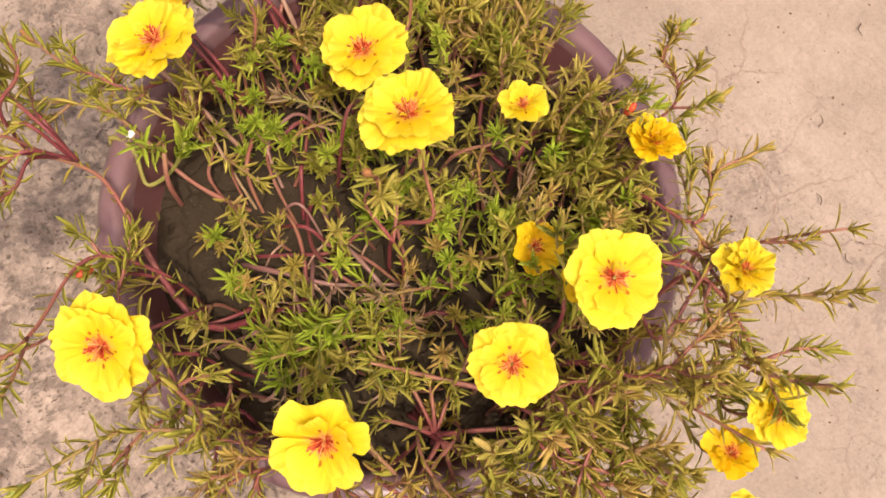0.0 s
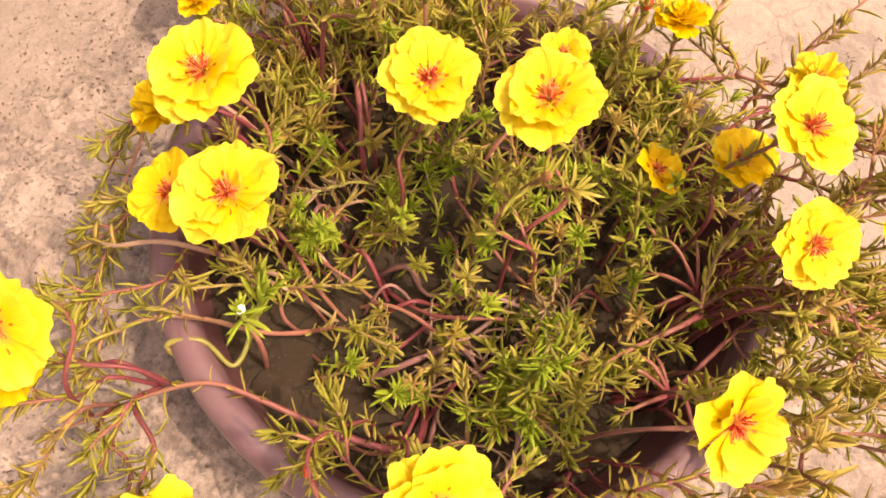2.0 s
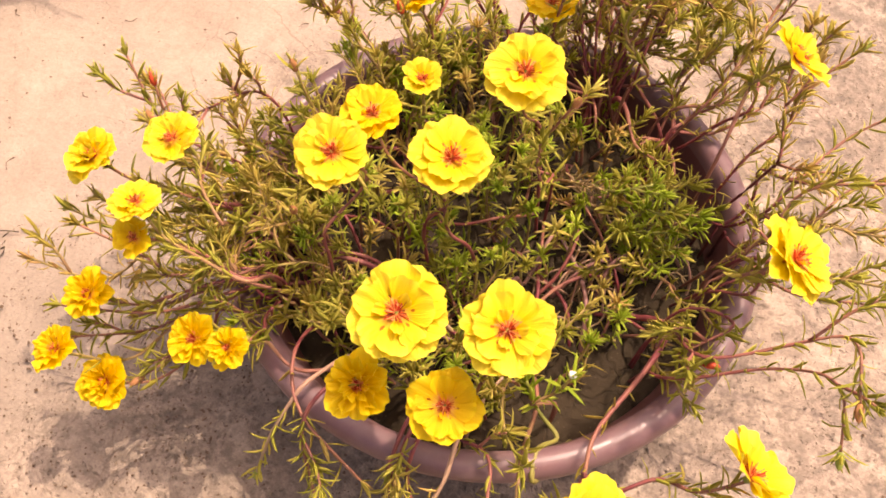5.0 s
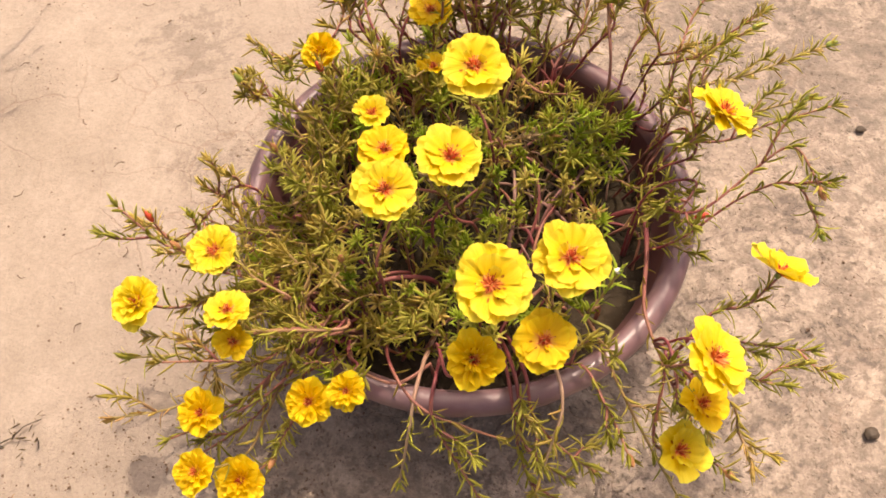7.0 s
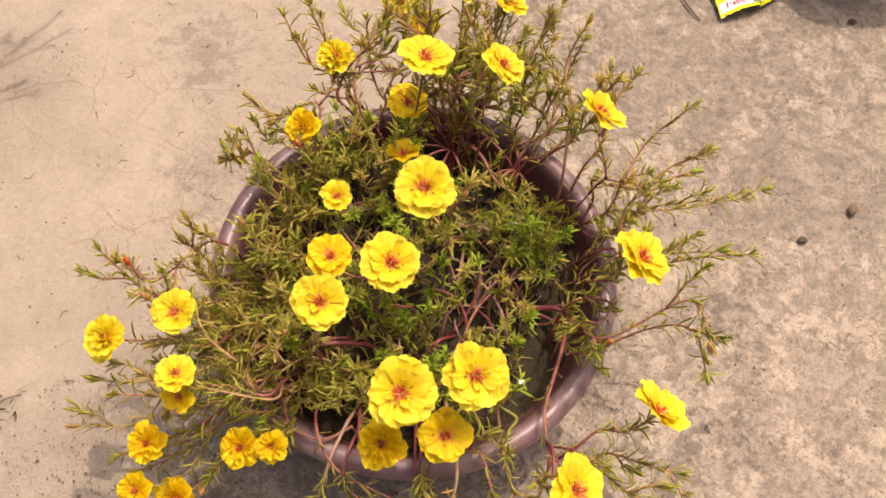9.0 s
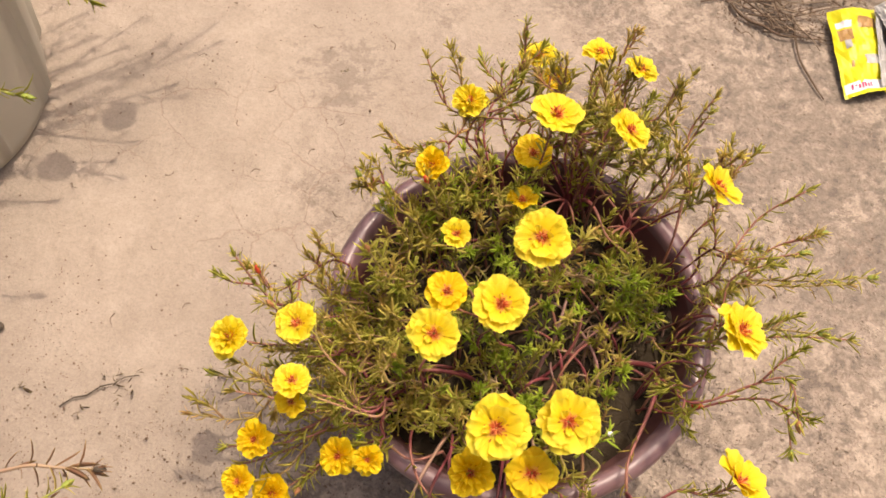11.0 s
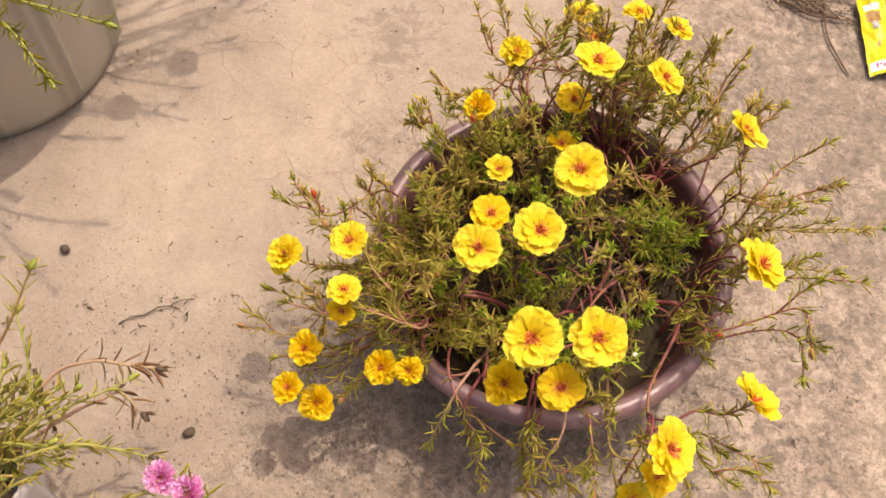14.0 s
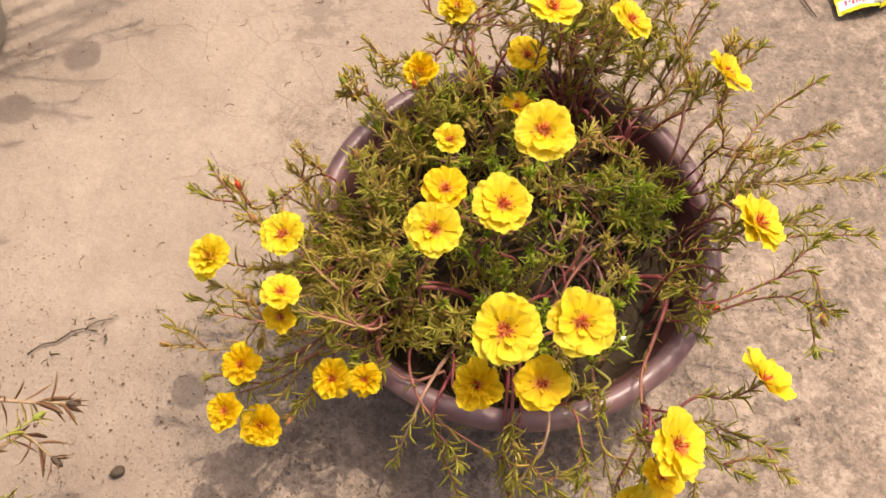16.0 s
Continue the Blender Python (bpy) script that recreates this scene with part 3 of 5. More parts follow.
def base_for(tip, spread=0.028):
    """A root in the soil, and the point at which the stem leaves over the rim (None inside the pot)."""
    r = math.hypot(tip[0], tip[1])
    if r > 0.168:
        ang = math.degrees(math.atan2(tip[1], tip[0]))
        near = sorted(BUNDLES, key=lambda q: abs((q[1] - ang + 180) % 360 - 180) + rng.uniform(0, 16))[0]
        if -62 < ang < -24:
            f = rng.random()
            return Vector((0.136, -0.139, 0.150)).lerp(Vector((0.158, -0.183, 0.124)), f), None
        base = Vector((near[0][0] * 1.06 + rng.gauss(0, 0.008), near[0][1] * 1.06 + rng.gauss(0, 0.008), SOIL_Z - 0.006))
        a = radians(near[1] + 0.35 * ((ang - near[1] + 180) % 360 - 180) + rng.uniform(-17, 17))
        z = min(RIM_Z + 0.010 + rng.uniform(0, 0.035) + max(0.0, tip[2] - 0.17) * 0.5, max(tip[2], RIM_Z + 0.01))
        return base, Vector((0.178 * math.cos(a), 0.178 * math.sin(a), z))
    for _ in range(20):
        x, y = tip[0] * 0.86 + rng.uniform(-spread, spread), tip[1] * 0.86 + rng.uniform(-spread, spread)
        if math.hypot(x, y) < 0.14:
            break
    return Vector((x, y, SOIL_Z - 0.006)), None


def stem_path(base, tip, way, steps=24, cross=None):
    base, tip, way = Vector(base), Vector(tip), Vector(way).normalized()
    length = (tip - base).length
    if cross is not None:
        near = tip - way * (tip - cross).length * 0.4
        steps += 6
        up = base.lerp(cross, 0.45) + Vector((rng.uniform(-0.014, 0.014), rng.uniform(-0.014, 0.014), 0))
        up.z = base.z + (cross.z - base.z) * 0.75
        wander = Vector((rng.uniform(-1, 1), rng.uniform(-1, 1), rng.uniform(-0.3, 0.6))) * 0.12 * (tip - cross).length
        return over_rim(bezier([base, up, cross, cross.lerp(near, 0.55) + wander, near, tip], steps))
    up = base + Vector(((tip.x - base.x) * 0.22, (tip.y - base.y) * 0.22, max(0.03, (tip.z - base.z) * 0.45)))
    near = tip - way * length * 0.28
    mid = up.lerp(near, 0.5) + Vector((rng.uniform(-1, 1), rng.uniform(-1, 1), 0)) * 0.14 * length
    return over_rim(bezier([base, up, mid, near, tip], steps))


def flowering_stem(at, normal, size, material, rows, base=None, stem=STEM, leaf=LEAF, leaves=26, label="", first=0.45):
    normal = Vector(normal).normalized()
    at = Vector(at)
    end = at - normal * size * 0.08
    b, cross = base_for(at) if base is None else (Vector(base), None)
    path = stem_path(b, end, normal + Vector((at.x, at.y, 0)) * 1.5, cross=cross)
    top = root("moss_rose", b, label or "moss rose stem with a ruffled yellow flower and needle leaves", "flower", "moss rose flowers in the pot")
    add_stem(top, path, 0.0014, 0.0010, stem)
    below = path[:-2]
    add_leaves(top, below, first, leaves, 0.0135, 7, leaf, single=True)
    add_flower(top, at, normal, size, material, rows)
    return top


LEMON = "moss rose stem with an open lemon-yellow flower, red centre"
GOLD = "moss rose stem with a deep golden-yellow ruffled flower"
SMALL = "moss rose stem with a small half-open yellow flower"
# place, facing, diameter, petals, rows, label
FLOWERS = [
    ((0.007, 0.010, 0.281), (0.05, -0.25, 1), 0.050, PETAL, RUFFLED, LEMON),
    ((-0.010, -0.044, 0.250), (0.2, -0.15, 1), 0.050, PETAL, BIG, LEMON),
    ((-0.053, -0.060, 0.280), (0.0, -0.1, 1), 0.036, PETAL_GOLD, BIG, GOLD),
    ((-0.050, -0.103, 0.296), (0.0, -0.35, 1), 0.042, PETAL, RUFFLED, LEMON),
    ((-0.071, 0.024, 0.214), (0.1, -0.1, 1), 0.031, PETAL, SINGLE, SMALL),
    ((-0.115, 0.088, 0.212), (-0.25, -0.2, 1), 0.037, PETAL_GOLD, BALL, GOLD),
    ((-0.013, 0.135, 0.277), (0.1, 0.15, 1), 0.050, PETAL, BIG, LEMON),
    ((-0.027, 0.126, 0.218), (0.0, -0.15, 1), 0.037, PETAL_GOLD, BIG, GOLD),
    ((-0.025, 0.088, 0.192), (-0.1, 0.35, 1), 0.034, PETAL_GOLD, SINGLE, GOLD),
    ((-0.155, -0.168, 0.214), (-0.1, -0.5, 1), 0.027, PETAL_GOLD, SINGLE, SMALL),
    ((-0.104, 0.175, 0.202), (-0.15, -0.1, 1), 0.038, PETAL, FRILL, LEMON),
    ((-0.053, 0.240, 0.213), (-0.1, 0.1, 1), 0.037, PETAL, RUFFLED, LEMON),
    ((-0.032, 0.243, 0.178), (0.0, -0.1, 1), 0.034, PETAL_GOLD, SINGLE, SMALL),
    ((0.004, 0.265, 0.211), (0.0, 0.25, 1), 0.034, PETAL, RUFFLED, LEMON),
    ((0.048, 0.252, 0.218), (0.25, 0.35, 1), 0.036, PETAL, RUFFLED, LEMON),
    ((0.053, 0.134, 0.283), (0.45, 0.2, 1), 0.041, PETAL, BIG, LEMON),
    ((0.137, 0.105, 0.276), (0.6, 0.45, 1), 0.050, PETAL, SINGLE, LEMON),
    ((0.187, -0.003, 0.243), (0.6, 0.35, 1), 0.053, PETAL, BIG, LEMON),
    ((0.214, -0.119, 0.212), (0.45, 0.75, 1), 0.052, PETAL, SINGLE, LEMON),
    ((0.153, -0.196, 0.244), (0.75, 0.1, 1), 0.054, PETAL, BIG, LEMON),
    ((0.155, -0.204, 0.189), (0.45, -0.1, 1), 0.038, PETAL_GOLD, SINGLE, GOLD),
    ((0.143, -0.225, 0.158), (0.5, -0.3, 1), 0.046, PETAL, SINGLE, LEMON),
    ((0.069, -0.122, 0.242), (0.15, -0.3, 1), 0.051, PETAL, RUFFLED, LEMON),
    ((0.016, -0.148, 0.253), (0.2, -0.35, 1), 0.053, PETAL, RUFFLED, LEMON),
    ((0.005, -0.174, 0.196), (0.0, -0.5, 1), 0.042, PETAL_GOLD, FRILL, GOLD),
    ((0.053, -0.159, 0.194), (0.1, -0.45, 1), 0.044, PETAL_GOLD, BIG, GOLD),
    ((-0.173, -0.105, 0.227), (-0.15, -0.2, 1), 0.037, PETAL, RUFFLED, LEMON),
    ((-0.236, -0.123, 0.186), (-0.25, -0.2, 1), 0.042, PETAL, BALL, LEMON),
    ((-0.155, -0.157, 0.238), (-0.1, 0.2, 1), 0.032, PETAL, RUFFLED, SMALL),
    ((-0.112, -0.187, 0.155), (-0.1, -0.45, 1), 0.036, PETAL_GOLD, FRILL, GOLD),
    ((-0.084, -0.185, 0.169), (0.0, -0.4, 1), 0.028, PETAL_GOLD, FRILL, SMALL),
    ((-0.186, -0.197, 0.160), (-0.2, -0.3, 1), 0.036, PETAL_GOLD, FRILL, GOLD),
    ((-0.190, -0.233, 0.140), (-0.4, -0.3, 1), 0.034, PETAL_GOLD, FRILL, GOLD),
    ((-0.166, -0.228, 0.106), (-0.1, -0.4, 1), 0.040, PETAL_GOLD, BALL, GOLD),
]
for at, facing, size, mat, rows, label in FLOWERS:
    flowering_stem(at, facing, size, mat, rows, label=label, leaves=20 + rng.randrange(12), stem=STEM if rng.random() < 0.4 else STEM_RED)


def bud_mesh(material):
    v, f = lathe([(0.0002, -0.006), (0.0024, -0.005), (0.0036, -0.001), (0.0032, 0.004), (0.0018, 0.0075), (0.0003, 0.009)], 9)
    me = bpy.data.meshes.new("bud")
    me.from_pydata(v, [], f)
    me.materials.append(material)
    me.polygons.foreach_set("use_smooth", [True] * len(f))
    return me


BUDS = {"red": bud_mesh(BUD_RED), "withered orange": bud_mesh(BUD_DRY), "green": bud_mesh(BUD_GREEN), "dark brown": bud_mesh(PEBBLE)}


def leafy_stem(tip, way, base=None, stem=STEM, leaf=LEAF, leaves=34, length=0.0125, first=0.35, tuft=9, bud="", single=True, twigs=0,
               label="trailing moss rose stem with narrow olive leaves", via=None, r0=0.0019, group="leafy moss rose stems"):
    tip = Vector(tip)
    b, cross = base_for(tip) if base is None else (Vector(base), None)
    path = over_rim(bezier([b, *via, tip], 26)) if via else stem_path(b, tip, way, cross=cross)
    top = root("leafy_sprig", b, label, "plant stem", group)
    add_stem(top, path, r0, 0.0009, stem)
    add_leaves(top, path, first, leaves, length, tuft, leaf, single)
    for i in range(twigs):
        k = int(len(path) * (0.3 + 0.6 * (i + rng.random()) / max(twigs, 1)))
        d, s_, u_ = frame_of(path[k] - path[k - 1])
        a = rng.uniform(0, 6.28)
        side = s_ * math.cos(a) + u_ * math.sin(a)
        side.z = abs(side.z) * 0.8
        reach = rng.uniform(0.016, 0.036)
        q = path[k] + (d * 0.7 + side * 0.7) * reach
        if math.hypot(q.x, q.y) < 0.2 and q.z < RIM_Z + 0.012:
            q.z = RIM_Z + 0.015
        small = bezier([path[k], path[k].lerp(q, 0.5) + side * 0.15 * reach, q], 8)
        branch = add_stem(top, small, 0.0011, 0.0008, stem, 0.5, "branch")
        branch.parent = top
        add_leaves(top, small, 0.25, 9 + int(reach * 250), length, 8, leaf)
    if bud:
        d, s, u = frame_of(path[-1] - path[-2])
        ob = mesh_object("bud", None, None, None, top, mesh=BUDS[bud])
        ob.matrix_local = Matrix.Translation(path[-1] + d * 0.004 - top.location) @ Matrix((s, d.cross(s), d)).transposed().to_4x4() @ Matrix.Scale(0.72, 4)
        ob["label"] = bud + " flower bud"
    return top


# long stems that lean out over the rim: tip, way of the tip, bud
LONG = [
    ((0.219, 0.151, 0.237), (0.6, 0.4, 0.6), ""), ((0.299, 0.112, 0.185), (1, 0.3, 0.2), "green"), ((0.226, 0.094, 0.225), (0.9, 0.3, 0.3), "green"),
    ((0.253, -0.075, 0.200), (0.4, -0.8, -0.4), "green"), ((0.248, -0.148, 0.150), (1, -0.1, 0.0), ""), ((-0.155, 0.196, 0.222), (-0.5, 0.5, 0.6), ""),
    ((-0.177, 0.129, 0.178), (-0.8, 0.3, 0.4), ""), ((-0.128, 0.218, 0.200), (-0.3, 0.6, 0.7), ""), ((-0.069, 0.244, 0.249), (-0.1, 0.5, 0.9), ""),
    ((0.253, 0.023, 0.225), (0.9, 0.0, 0.4), "green"), ((-0.172, 0.05, 0.222), (-0.4, 0.0, 0.9), "green"), ((-0.254, -0.057, 0.210), (-0.6, 0.3, 0.7), ""),
    ((0.170, 0.185, 0.225), (0.4, 0.6, 0.5), "green"),
    ((0.120, 0.215, 0.250), (0.3, 0.5, 0.8), ""), ((0.085, 0.230, 0.235), (0.2, 0.6, 0.7), ""), ((0.150, 0.150, 0.262), (0.4, 0.3, 0.9), ""),
    ((0.020, 0.225, 0.262), (0.0, 0.4, 0.9), ""), ((-0.020, 0.200, 0.268), (-0.1, 0.3, 0.9), ""), ((0.030, 0.285, 0.225), (0.1, 0.6, 0.7), ""),
    ((0.195, 0.060, 0.250), (0.6, 0.2, 0.7), ""), ((0.247, -0.060, 0.230), (0.4, -0.8, -0.3), "withered orange"),
    ((-0.232, -0.060, 0.196), (-0.4, 0.2, 0.9), "red"), ((-0.205, -0.090, 0.205), (-0.5, 0.1, 0.8), "withered orange"), ((-0.245, -0.150, 0.150), (-0.9, -0.2, 0.2), ""),
    ((-0.262, -0.185, 0.120), (-0.9, -0.2, 0.0), ""), ((-0.215, -0.165, 0.175), (-0.7, -0.2, 0.4), ""), ((-0.195, -0.030, 0.195), (-0.7, 0.2, 0.6), ""),
    ((-0.160, 0.090, 0.205), (-0.5, 0.2, 0.7), ""), ((0.168, -0.060, 0.192), (0.9, 0.0, 0.4), "red"),
    ((0.037, 0.016, 0.262), (0.3, 0.1, 0.9), "withered orange"), ((-0.137, -0.023, 0.230), (-0.3, 0.0, 0.9), "withered orange"), ((-0.088, -0.100, 0.204), (0.0, -0.2, 0.9), "withered orange"),
    ((-0.112, 0.066, 0.216), (-0.3, 0.1, 0.9), "red"), ((0.225, -0.175, 0.150), (0.8, -0.3, 0.2), ""),
    ((0.215, -0.215, 0.120), (0.7, -0.5, 0.0), ""), ((0.110, -0.225, 0.150), (0.2, -0.8, 0.2), "withered orange"), ((0.175, -0.235, 0.145), (0.5, -0.7, 0.2), "withered orange"),
    ((0.243, 0.130, 0.205), (0.8, 0.4, 0.4), "green"), ((0.275, 0.088, 0.205), (0.9, 0.2, 0.3), ""), ((0.286, 0.040, 0.195), (0.9, 0.1, 0.3), ""),
    ((-0.140, -0.215, 0.120), (-0.3, -0.8, 0.0), "withered orange"), ((-0.205, -0.215, 0.110), (-0.7, -0.5, 0.0), ""),
]
for tip, way, bud in LONG:
    leafy_stem(tip, way, leaf=LEAF_OLIVE if rng.random() < 0.45 else LEAF, leaves=46 + rng.randrange(14), length=0.0128, twigs=(1 if tip[0] > 0.16 else 2) + rng.randrange(2), single=rng.random() < 0.35, r0=0.0012, bud=bud, stem=STEM if rng.random() < 0.25 else STEM_RED, first=0.12)
# stems that hang down in front of the pot
HANG = [
    (((-0.035, -0.168, 0.150), (-0.040, -0.191, 0.142), (-0.044, -0.208, 0.125)), (-0.052, -0.222, 0.080), STEM_DRY, 22, "green"),
    (((-0.022, -0.165, 0.152), (-0.026, -0.195, 0.145), (-0.012, -0.213, 0.120)), (0.012, -0.236, 0.065), STEM_RED, 40, "withered orange"),
    (((-0.06, -0.12, 0.12), (-0.055, -0.16, 0.152), (-0.03, -0.192, 0.145)), (0.02, -0.203, 0.125), STEM_RED, 12, ""),
    (((0.035, -0.168, 0.152), (0.038, -0.192, 0.130), (0.042, -0.205, 0.105)), (0.074, -0.216, 0.070), STEM_RED, 30, ""),
    (((0.030, -0.168, 0.150), (0.034, -0.194, 0.120), (0.040, -0.206, 0.085)), (0.053, -0.222, 0.045), STEM_RED, 36, ""),
    (((0.042, -0.166, 0.155), (0.046, -0.192, 0.138), (0.066, -0.204, 0.110)), (0.092, -0.212, 0.080), STEM_RED, 34, "withered orange"),
    (((0.062, -0.158, 0.155), (0.068, -0.188, 0.146), (0.060, -0.208, 0.125)), (0.050, -0.230, 0.085), STEM_DRY, 14, ""),
    (((0.09, -0.10, 0.12), (0.10, -0.15, 0.15), (0.12, -0.19, 0.13)), (0.165, -0.260, 0.085), STEM, 34, "withered orange"),
    (((0.141, -0.010, 0.130), (0.141, -0.056, 0.143), (0.133, -0.101, 0.150), (0.134, -0.132, 0.150)), (0.165, -0.195, 0.115), STEM_RED, 18, ""),
    (((-0.08, -0.105, 0.13), (-0.111, -0.142, 0.15), (-0.15, -0.18, 0.14)), (-0.215, -0.205, 0.13), STEM_RED, 24, ""),
]
for via, tip, stem, n, bud in HANG:
    leafy_stem(tip, (0, 0, -1), base=(via[0][0] * 0.7, via[0][1] * 0.6, SOIL_Z - 0.006), via=via, stem=stem, leaves=n, first=0.45, bud=bud, r0=0.0025 if len(via) > 3 else 0.0017, twigs=2 if n > 25 else 0, leaf=LEAF if n > 20 else LEAF_OLIVE,
               label="moss rose stem hanging over the pot rim")

# leafy sprigs along the inner wall where the soil shows, and one thick bent wine-red stem
for a, n in ((-12, 1), (4, 1), (196, 3), (205, 3), (217, 3), (235, 2), (108, 1), (122, 2), (135, 3), (150, 3), (162, 1), (-95, 1), (-62, 1)):
    for i in range(n):
        h = radians(a + rng.uniform(-7, 7))
        r0, r1 = rng.uniform(0.10, 0.135), rng.uniform(0.135, 0.168 if 120 < a < 200 else 0.19)
        leafy_stem((r1 * math.cos(h), r1 * math.sin(h), rng.uniform(0.145, 0.178)), (math.cos(h), math.sin(h), 0.5), base=(r0 * math.cos(h + 0.2), r0 * math.sin(h + 0.2), SOIL_Z - 0.006),
                   leaf=(LEAF, LEAF_FRESH, LEAF)[i], leaves=20, first=0.3, tuft=12, twigs=2, length=0.0125, single=False, r0=0.0013, group="wall shoots",
                   label="short leafy moss rose shoot leaning on the pot rim")
leafy_stem((0.085, 0.075, 0.172), (0, 0, 1), base=(0.020, 0.148, SOIL_Z - 0.004), via=((0.030, 0.138, 0.140), (0.045, 0.122, 0.150), (0.062, 0.098, 0.148)), stem=STEM_RED, leaves=14, first=0.6, r0=0.0026,
           label="thick bent wine-red moss rose stem in the pot")

# wine-red stems at the front that leave over the rim, and a tangle of them by the inner wall
for base, via, tip, r0, n in (((-0.018, -0.066, SOIL_Z - 0.004), ((-0.029, -0.074, 0.130), (-0.060, -0.084, 0.148), (-0.086, -0.097, 0.146), (-0.112, -0.126, 0.145)), (-0.160, -0.160, 0.150), 0.0026, 14),
                              ((-0.030, -0.060, SOIL_Z - 0.004), ((-0.045, -0.074, 0.140), (-0.070, -0.086, 0.152), (-0.098, -0.112, 0.148)), (-0.150, -0.172, 0.140), 0.0017, 18),
                              ((-0.088, -0.104, SOIL_Z - 0.004), ((-0.092, -0.100, 0.125), (-0.095, -0.104, 0.140), (-0.120, -0.132, 0.146)), (-0.165, -0.185, 0.130), 0.0016, 16),
                              ((-0.116, -0.100, SOIL_Z - 0.004), ((-0.126, -0.096, 0.118), (-0.144, -0.068, 0.132), (-0.156, -0.050, 0.142)), (-0.200, -0.040, 0.165), 0.0018, 20),
                              ((-0.126, -0.085, SOIL_Z - 0.004), ((-0.136, -0.080, 0.120), (-0.148, -0.066, 0.136), (-0.160, -0.070, 0.144)), (-0.205, -0.085, 0.170), 0.0015, 20),
                              ((-0.110, -0.112, SOIL_Z - 0.004), ((-0.122, -0.100, 0.122), (-0.140, -0.078, 0.138), (-0.160, -0.085, 0.146)), (-0.210, -0.110, 0.150), 0.0015, 20)):
    leafy_stem(tip, (0, 0, 1), base=base, via=via, stem=STEM_RED, leaves=n, first=0.6, r0=r0, single=False, leaf=LEAF_OLIVE, label="wine-red moss rose stem leaving over the pot rim")
# two knots of wine-red stems at the far inner wall, fanning out over the rim
for hub, angles in (((0.012, 0.138, 0.126), (70, 80, 90, 100, 112)), ((0.078, 0.126, 0.126), (50, 62, 72, 84))):
    hub = Vector(hub)
    for a in angles:
        h = radians(a + rng.uniform(-3, 3))
        b = Vector((hub.x * 0.86 + rng.gauss(0, 0.005), hub.y * 0.86 + rng.gauss(0, 0.005), SOIL_Z - 0.004))
        over = Vector((0.182 * math.cos(h), 0.182 * math.sin(h), RIM_Z + rng.uniform(0.010, 0.024)))
        reach = rng.uniform(0.215, 0.26)
        leafy_stem((reach * math.cos(h), reach * math.sin(h), rng.uniform(0.175, 0.235)), (0, 0, 1), base=b, via=[hub + Vector((rng.gauss(0, 0.002), rng.gauss(0, 0.002), 0)), over], stem=STEM_RED, leaf=LEAF, leaves=30, first=0.5,
                   single=False, r0=0.0018, twigs=2, label="wine-red moss rose stem fanning out over the rim")
    for a in (200, 235, 265, 300):
        h = radians(a + rng.uniform(-12, 12))
        q = hub + Vector((math.cos(h), math.sin(h), 0)) * rng.uniform(0.025, 0.04) + Vector((0, 0, rng.uniform(0.0, 0.03)))
        top = root("creeping_runner", hub - Vector((0, 0, 0.034)), "wine-red stem bent inward from the pot wall", "plant stem", "creeping stems")
        path = bezier([top.location, hub, hub.lerp(q, 0.6) + Vector((0, 0, 0.008)), q], 14)
        add_stem(top, path, 0.0016, 0.0010, STEM_RED)
        add_leaves(top, path, 0.75, 6, 0.011, 10, LEAF)
for i in range(10):
    a, h = radians(rng.uniform(196, 222)), rng.uniform(0, 6.28)
    p = Vector((0.140 * math.cos(a), 0.140 * math.sin(a), SOIL_Z - 0.003))
    q = Vector((0.150 * math.cos(a + rng.uniform(-0.3, 0.3)), 0.150 * math.sin(a + rng.uniform(-0.3, 0.3)), rng.uniform(0.105, 0.14)))
    top = root("creeping_runner", p, "thin wine-red stem tangled by the inner wall", "plant stem", "creeping stems")
    add_stem(top, bezier([p, p.lerp(q, 0.5) + Vector((math.cos(h), math.sin(h), 0.6)) * 0.010, q], 14), 0.0011, 0.0008, STEM_RED)

# bare creeping stems on the soil
for i in range(20):
    a, r = rng.uniform(0, 6.28), rng.uniform(0.02, 0.135)
    if i % 2:
        a, r = rng.uniform(-1.4, 0.3), rng.uniform(0.03, 0.11)
    p = Vector((r * math.cos(a), r * math.sin(a), SOIL_Z - 0.004))
    h, turn, pts = rng.uniform(0, 6.28), rng.gauss(0, 0.5), [p]
    q = p.copy()
    for j in range(5):
        q = q + Vector((math.cos(h), math.sin(h), 0)) * rng.uniform(0.016, 0.03)
        if math.hypot(q.x, q.y) > 0.145:
            q.x, q.y = q.x * 0.145 / math.hypot(q.x, q.y), q.y * 0.145 / math.hypot(q.x, q.y)
        q.z = SOIL_Z + (rng.uniform(0.004, 0.03 if i < 9 else 0.04) if j < 4 else -0.012)
        pts.append(q.copy())
        h += turn
    top = root("creeping_runner", p, "bare wine-red woody stem creeping over the soil", "plant stem", "creeping stems")
    add_stem(top, bezier(pts, 24), rng.uniform(0.0013, 0.0021), 0.0011, (STEM_RED, STEM_RUNNER, STEM_RED, STEM_RED)[i % 4])
